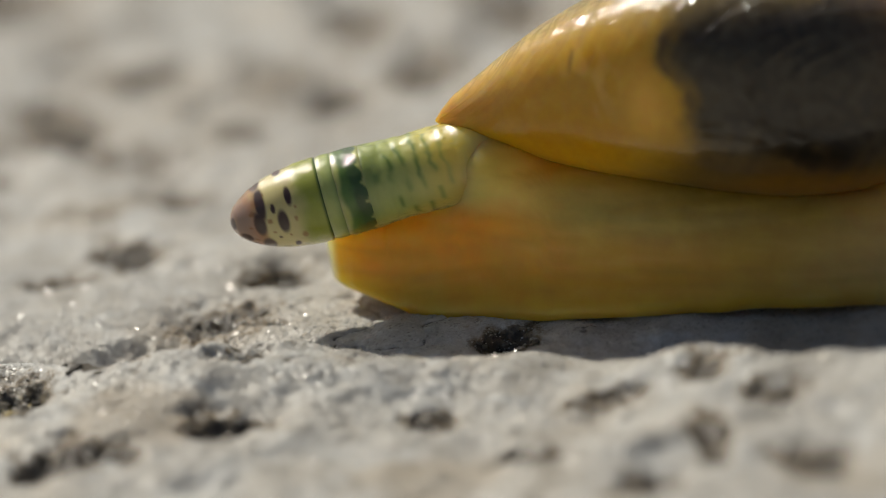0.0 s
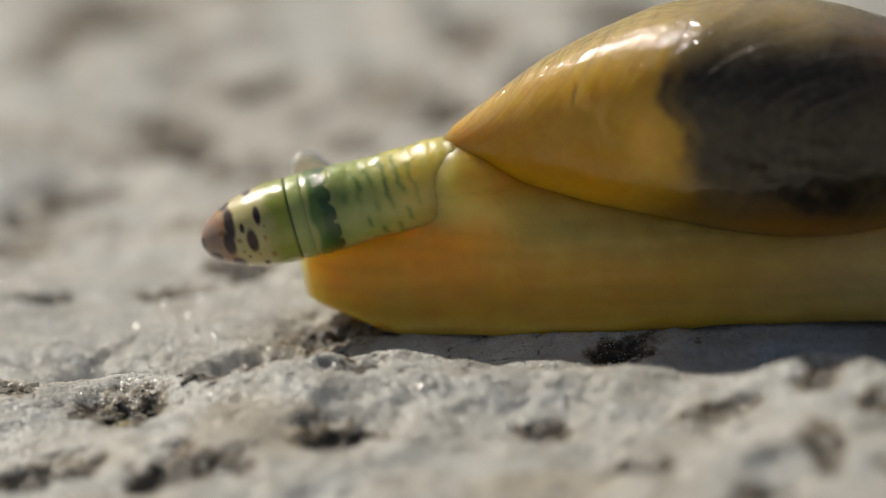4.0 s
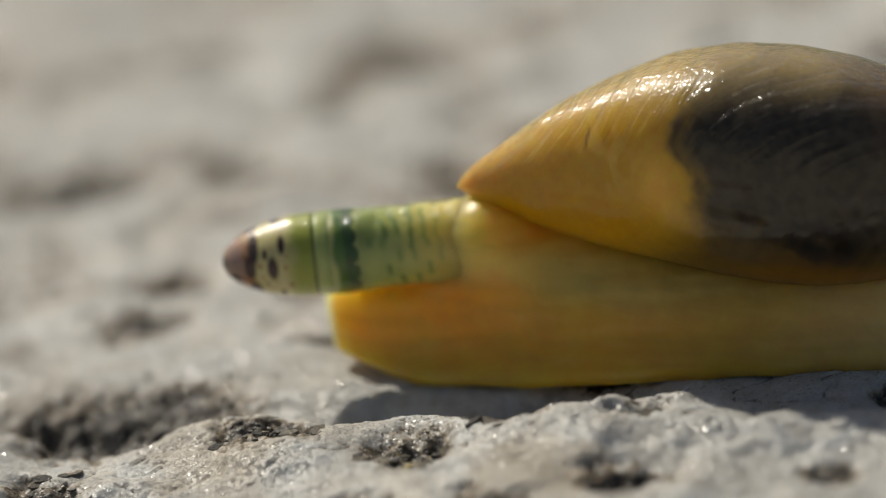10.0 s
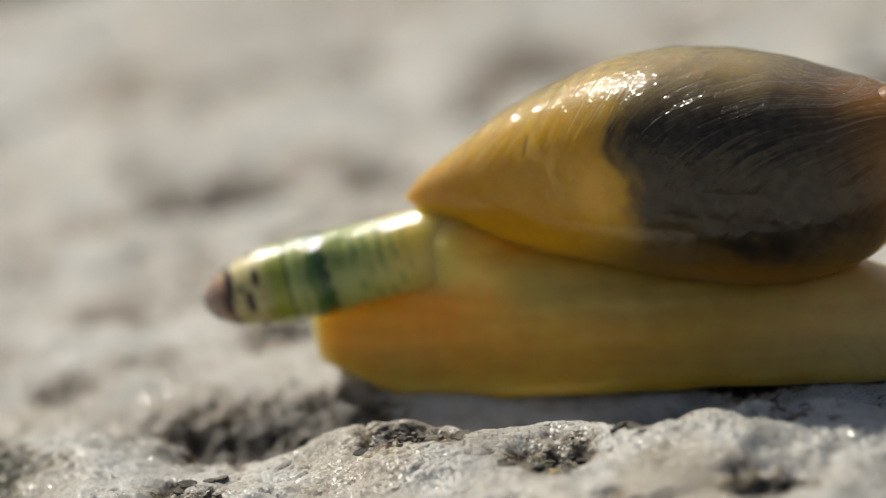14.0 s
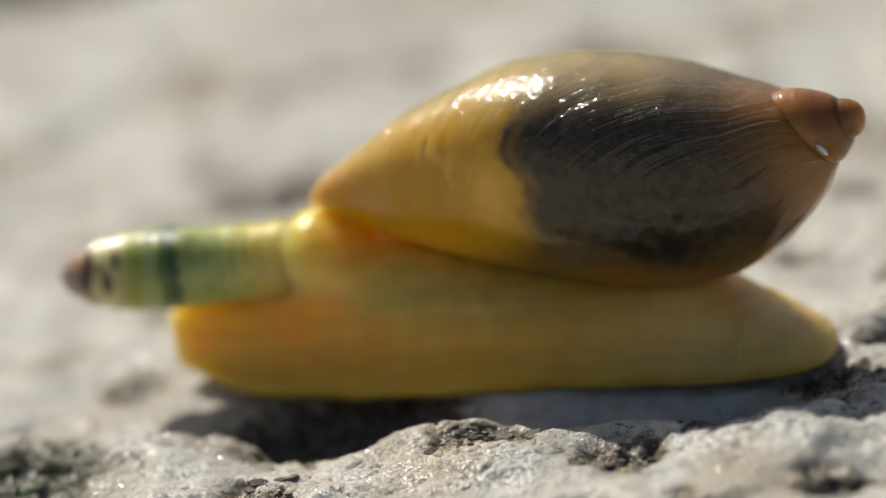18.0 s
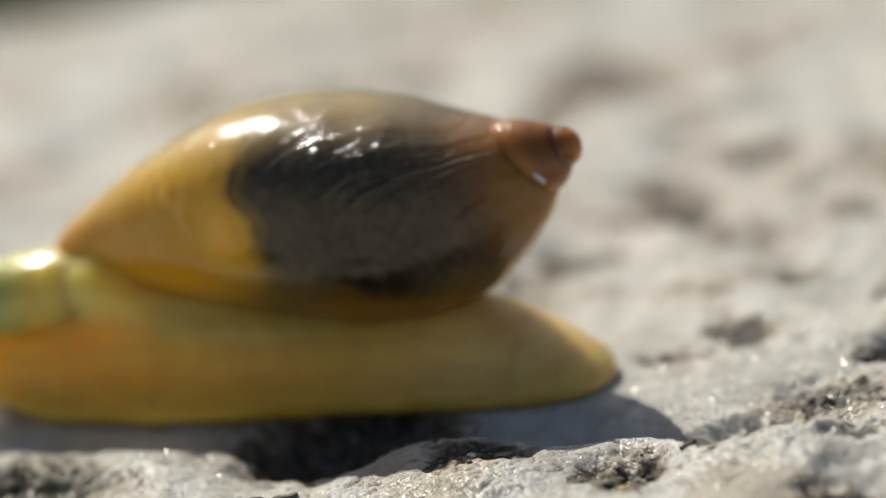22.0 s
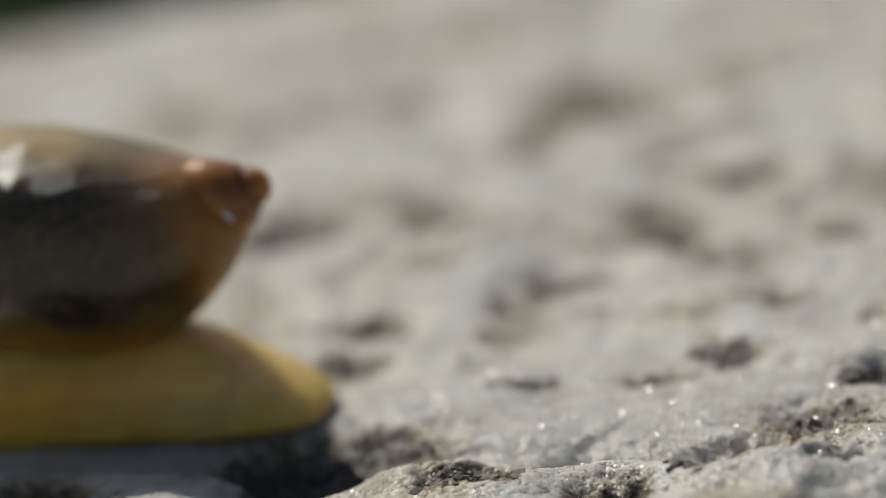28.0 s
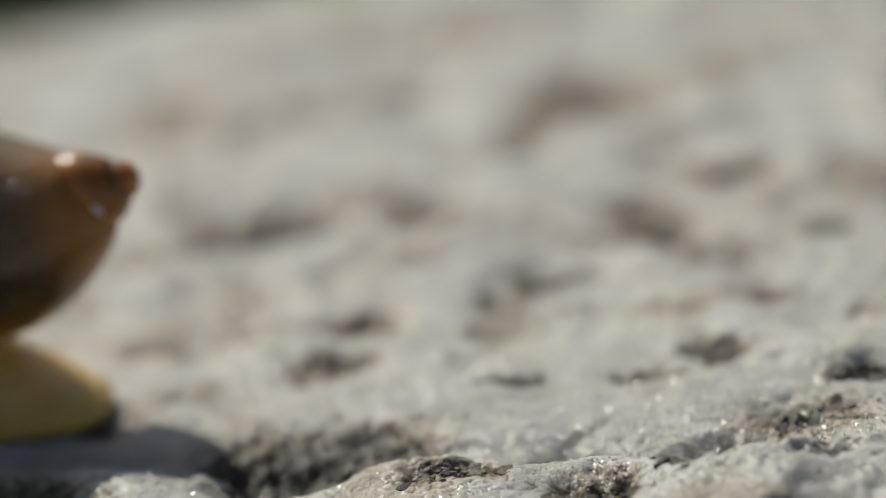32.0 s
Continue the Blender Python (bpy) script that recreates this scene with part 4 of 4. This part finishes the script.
    return tentacle, tip


def build_small_tentacles():
    """The thin clear tentacle on the far side of the head, and the lip tentacle in front."""
    def taper(name, pts, radii, tint):
        n = 40
        k = np.linspace(0, len(pts) - 1, n)
        c = np.stack([np.interp(k, range(len(pts)), [p[i] for p in pts]) for i in range(3)], -1)
        r = np.interp(k, range(len(pts)), radii)
        a = np.linspace(0, 2 * math.pi, 24, endpoint=False)
        v = np.stack([c[:, 0:1] + r[:, None] * np.cos(a) * 0.35, c[:, 1:2] + r[:, None] * np.cos(a), c[:, 2:3] + r[:, None] * np.sin(a)], -1)
        me = grid_mesh(name, v, wrap=True, ends=True)
        paint(me, "tint", np.tile(tint, (len(me.vertices), 1)))
        return me

    far = part("far_tentacle", taper("far_tentacle", [(2.2, -0.5, -1.9), (1.3, -0.3, -1.0), (0.5, -0.05, -0.15), (0.2, 0, 0.0), (-0.12, 0, 0.05), (-0.36, 0, 0.05), (-0.46, 0, 0.05)],
                                     (0.5, 0.42, 0.40, 0.45, 0.45, 0.30, 0.02), (0.75, 0.68, 0.50)), CLEAR, snail, "short clear tentacle with a rounded end")
    part("lip_tentacle", taper("lip_tentacle", [(0.6, 0, 0.5), (0.2, 0, 0.25), (-0.05, 0, -0.05), (-0.2, 0, -0.3), (-0.26, 0, -0.42)],
                               (0.4, 0.28, 0.17, 0.09, 0.02), (0.88, 0.72, 0.34)), FLESH, foot, "tiny pale lip tentacle", (-11.7, -0.45, 0.8))
    return far


foot = build_foot()
shell = build_shell()
tentacle, tip = build_tentacle()
far_tentacle = build_small_tentacles()


# ---- what moves ----
def crawl(s):
    """The snail s millimetres back along its way."""
    return pose((WAY_X + ALONG[0] * s) * MM, (WAY_Y + ALONG[1] * s) * MM, 0, 0, 0, WAY_TURN)


def seat(dx, dz, tilt):
    """The shell shifted by millimetres and tilted by degrees about its lip."""
    return pose((SEAT[0] + dx) * MM, 0, (SEAT[2] + dz) * MM, 0, tilt, 0)


def stretch(out, droop):
    """The tentacle stretched out by millimetres, lowered by degrees and turned a little to the near side."""
    out, a = out - 0.52, radians(droop - 9.5)
    return (pose((PIVOT[0] - out * math.cos(a)) * MM, PIVOT[1] * MM, (PIVOT[2] - out * math.sin(a)) * MM)
            @ pose(0, 0, 0, 0, 0, 15.0) @ pose(0, 0, 0, 0, 9.5 - droop, 0))


def draw_in(back, down=0.0):
    """The foot drawn back along the body and sunk into the stone's dips, by millimetres."""
    return pose(back * MM, 0, -down * MM)


def slide(back):
    return pose(back * MM, 0, 0)


def lift(x, z):
    return pose(x * MM, 2.0 * MM, (z - 0.2) * MM)


def motions():
    walk(snail, [
        (0, crawl(26.18)), (0.5, crawl(25.79)), (1, crawl(25.37)), (1.5, crawl(24.90)), (2, crawl(24.35)),
        (2.5, crawl(23.78)), (4.5, crawl(22.05)), (5, crawl(21.31)), (5.5, crawl(20.65)), (6, crawl(20.06)),
        (6.5, crawl(19.43)), (7, crawl(18.76)), (7.5, crawl(18.04)), (8, crawl(17.22)), (8.5, crawl(16.39)),
        (9, crawl(15.65)), (9.5, crawl(14.98)), (10, crawl(14.31)), (10.5, crawl(13.53)), (11, crawl(12.72)),
        (11.5, crawl(12.01)), (12, crawl(11.28)), (12.5, crawl(10.44)), (13, crawl(9.58)), (13.5, crawl(8.79)),
        (14, crawl(8.14)), (14.5, crawl(7.58)), (16.5, crawl(4.85)), (17, crawl(3.88)), (17.5, crawl(3.08)),
        (18, crawl(2.38)), (18.5, crawl(1.24)), (19, crawl(0.08)), (19.5, crawl(-0.95)), (20, crawl(-2.13)),
        (20.5, crawl(-3.32)), (21, crawl(-4.18)), (21.5, crawl(-5.17)), (22, crawl(-6.43)), (22.5, crawl(-7.53)),
        (23, crawl(-8.61)), (23.5, crawl(-9.58)), (24, crawl(-10.40)), (24.5, crawl(-11.37)), (25, crawl(-12.09)),
        (25.5, crawl(-12.49)), (26, crawl(-13.16)), (26.5, crawl(-14.10)), (28.5, crawl(-16.97)), (29, crawl(-17.64)),
        (29.5, crawl(-18.37)), (30, crawl(-18.93)), (30.5, crawl(-19.32)), (31, crawl(-19.72)), (31.5, crawl(-20.06)),
        (32, crawl(-20.30)),
    ])
    walk(shell, [
        (0, seat(0.22, -0.17, -1.4)), (0.5, seat(0.24, -0.31, 3.0)), (1, seat(0.19, -0.53, 3.9)), (1.5, seat(0.22, -0.43, 3.4)),
        (2, seat(0.17, -0.51, 2.7)), (2.5, seat(0.28, -0.60, 1.0)), (4.5, seat(0.26, -0.50, 1.4)), (5, seat(0.24, -0.52, 1.3)),
        (5.5, seat(0.26, -0.49, 2.0)), (6, seat(0.27, -0.49, 1.8)), (6.5, seat(0.26, -0.41, 0.8)), (7, seat(0.16, -0.32, 2.2)),
        (7.5, seat(0.22, -0.27, 1.6)), (8, seat(0.12, -0.22, 2.4)), (8.5, seat(0.09, -0.33, 4.5)), (9, seat(0.11, -0.20, 4.3)),
        (9.5, seat(0.15, -0.09, 3.6)), (10, seat(0.18, -0.03, 3.0)), (10.5, seat(0.19, 0.0, 2.6)), (11, seat(-0.04, -0.08, 2.2)),
        (11.5, seat(-0.01, 0.15, 0.7)), (12, seat(-0.07, 0.16, 2.4)), (12.5, seat(-0.13, 0.26, 2.6)), (13, seat(-0.16, 0.20, 2.7)),
        (13.5, seat(-0.21, -0.08, 2.3)), (14, seat(-0.08, 0.06, 1.0)), (14.5, seat(0.01, 0.25, 1.1)), (16.5, seat(-0.10, 0.06, 1.3)),
        (17, seat(-0.15, 0.06, 1.2)), (17.5, seat(-0.12, 0.05, 1.3)), (18, seat(0.13, 0.29, 1.4)), (18.5, seat(-0.09, 0.08, 0.2)),
        (19, seat(-0.08, 0.01, 0.0)), (19.5, seat(0.07, 0.16, 0.8)), (20, seat(0.12, -0.17, -1.0)), (20.5, seat(0.00, -0.35, -1.3)),
        (21, seat(0.10, -0.41, -1.5)), (21.5, seat(0.24, -0.37, -1.3)), (22, seat(0.05, -0.35, -1.2)), (22.5, seat(0.20, -0.20, -0.2)),
        (23, seat(0.00, -0.16, 0.0)), (23.5, seat(0.00, -0.08, 0.0)), (24, seat(0.00, -0.14, 0.0)), (24.5, seat(0.00, 0.20, 0.0)),
        (25, seat(0.00, 0.14, 0.0)), (25.5, seat(0.00, 0.03, 0.0)), (26, seat(0.00, 0.17, 0.0)), (26.5, seat(0.00, 0.25, 0.0)),
        (28.5, seat(0.05, -0.17, 0.0)), (29, seat(0.08, -0.20, 0.0)), (29.5, seat(0.05, -0.12, 0.0)), (30, seat(0.00, -0.11, 0.0)),
        (30.5, seat(0.00, -0.08, 0.0)), (31, seat(0.00, 0.00, 0.0)), (31.5, seat(0.00, 0.19, 0.0)), (32, seat(0.00, 0.23, 0.0)),
    ])
    walk(tentacle, [
        (0, stretch(-1.18, 17.8)), (0.5, stretch(-0.85, 23.5)), (1, stretch(-1.41, 20.0)), (1.5, stretch(-1.29, 12.3)), (2, stretch(-0.65, 18.7)),
        (2.5, stretch(-0.43, 25.9)), (4.5, stretch(-0.14, 14.7)), (5, stretch(-0.04, 13.4)), (5.5, stretch(0.23, 11.4)), (6, stretch(0.09, 10.3)),
        (6.5, stretch(-0.44, 6.5)), (7, stretch(-0.02, 5.7)), (7.5, stretch(-0.58, 2.4)), (8, stretch(-0.72, 6.8)), (8.5, stretch(-0.17, 17.3)),
        (9, stretch(-0.04, 13.3)), (9.5, stretch(-0.15, 10.3)), (10, stretch(-0.15, 7.4)), (10.5, stretch(-0.27, 7.8)), (11, stretch(0.28, 9.7)),
        (11.5, stretch(-0.36, 5.0)), (12, stretch(-0.42, 2.7)), (12.5, stretch(0.08, 2.7)), (13, stretch(0.24, 8.2)), (13.5, stretch(-0.01, 20.3)),
        (14, stretch(-0.67, 16.4)), (14.5, stretch(-0.80, 3.8)), (16.5, stretch(0.76, 0.0)), (17, stretch(0.88, 2.5)), (17.5, stretch(1.11, 7.3)),
        (18, stretch(1.00, 6.1)), (18.5, stretch(0.69, 10.4)), (19, stretch(0.10, 13.0)), (19.5, stretch(0.05, 10.5)), (32, stretch(-0.10, 11.5)),
    ])
    walk(foot, [
        (0, draw_in(0.9, 0.2)), (0.5, draw_in(1.2, 0.2)), (1, draw_in(0.8, 0.2)), (1.5, draw_in(0.15, 0.2)), (2, draw_in(0.07, 0.2)), (2.5, draw_in(0.2, 0.2)), (4.5, draw_in(-0.2, 0.2)), (5, draw_in(-0.35, 0.2)), (6, draw_in(-0.1, 0.2)),
        (7, draw_in(-0.25, 0.2)), (8, draw_in(-0.1, 0.2)), (9, draw_in(0.3, 0.2)), (10, draw_in(-0.1, 0.2)), (11, draw_in(0.1, 0.2)), (12, draw_in(0.1, 0.2)), (13, draw_in(-0.3, 0.2)), (13.5, draw_in(0.8, 0.2)), (14, draw_in(0.7, 0.15)),
        (14.5, draw_in(0.1, 0.15)), (16.5, draw_in(-1.1, 0.05)), (17, draw_in(-1.0)), (18, draw_in(-0.8)), (19, draw_in(-0.15)), (20, draw_in(0.0)), (21, draw_in(0.15)), (22, draw_in(0.8)), (23, draw_in(1.5)),
        (24.5, draw_in(1.2)), (26, draw_in(1.4)), (28.5, draw_in(1.7)), (29, draw_in(1.5)), (30, draw_in(0.95)), (31, draw_in(-0.85)), (31.5, draw_in(-1.2)), (32, draw_in(-1.6)),
    ])
    walk(tip, [
        (0, slide(0.0)), (0.5, slide(0.45)), (1, slide(0.05)), (2.5, slide(0.0)), (6, slide(0.0)), (6.5, slide(0.15)), (7, slide(0.5)), (7.5, slide(0.15)), (8, slide(0.0)),
        (8.5, slide(0.4)), (9, slide(0.05)), (10, slide(0.0)), (10.5, slide(0.1)), (11, slide(0.45)), (11.5, slide(0.1)), (12, slide(0.0)), (12.5, slide(0.45)), (13, slide(0.25)),
        (14, slide(0.0)), (17, slide(0.15)), (18, slide(0.3)), (19, slide(0.35)), (32, slide(0.2)),
    ])
    walk(far_tentacle, [
        (0, lift(-11.0, 2.8)), (0.5, lift(-11.8, 3.4)), (1, lift(-12.4, 3.95)), (1.5, lift(-12.0, 3.5)), (2, lift(-12.2, 3.0)), (2.5, lift(-12.6, 3.05)), (4.5, lift(-12.4, 4.25)), (6, lift(-12.2, 4.45)),
        (8, lift(-12.0, 4.0)), (9, lift(-12.5, 4.35)), (10, lift(-11.8, 3.9)), (11, lift(-12.2, 4.3)), (12, lift(-11.5, 3.6)), (13, lift(-11.0, 3.0)), (32, lift(-11.0, 3.0)),
    ])


motions()
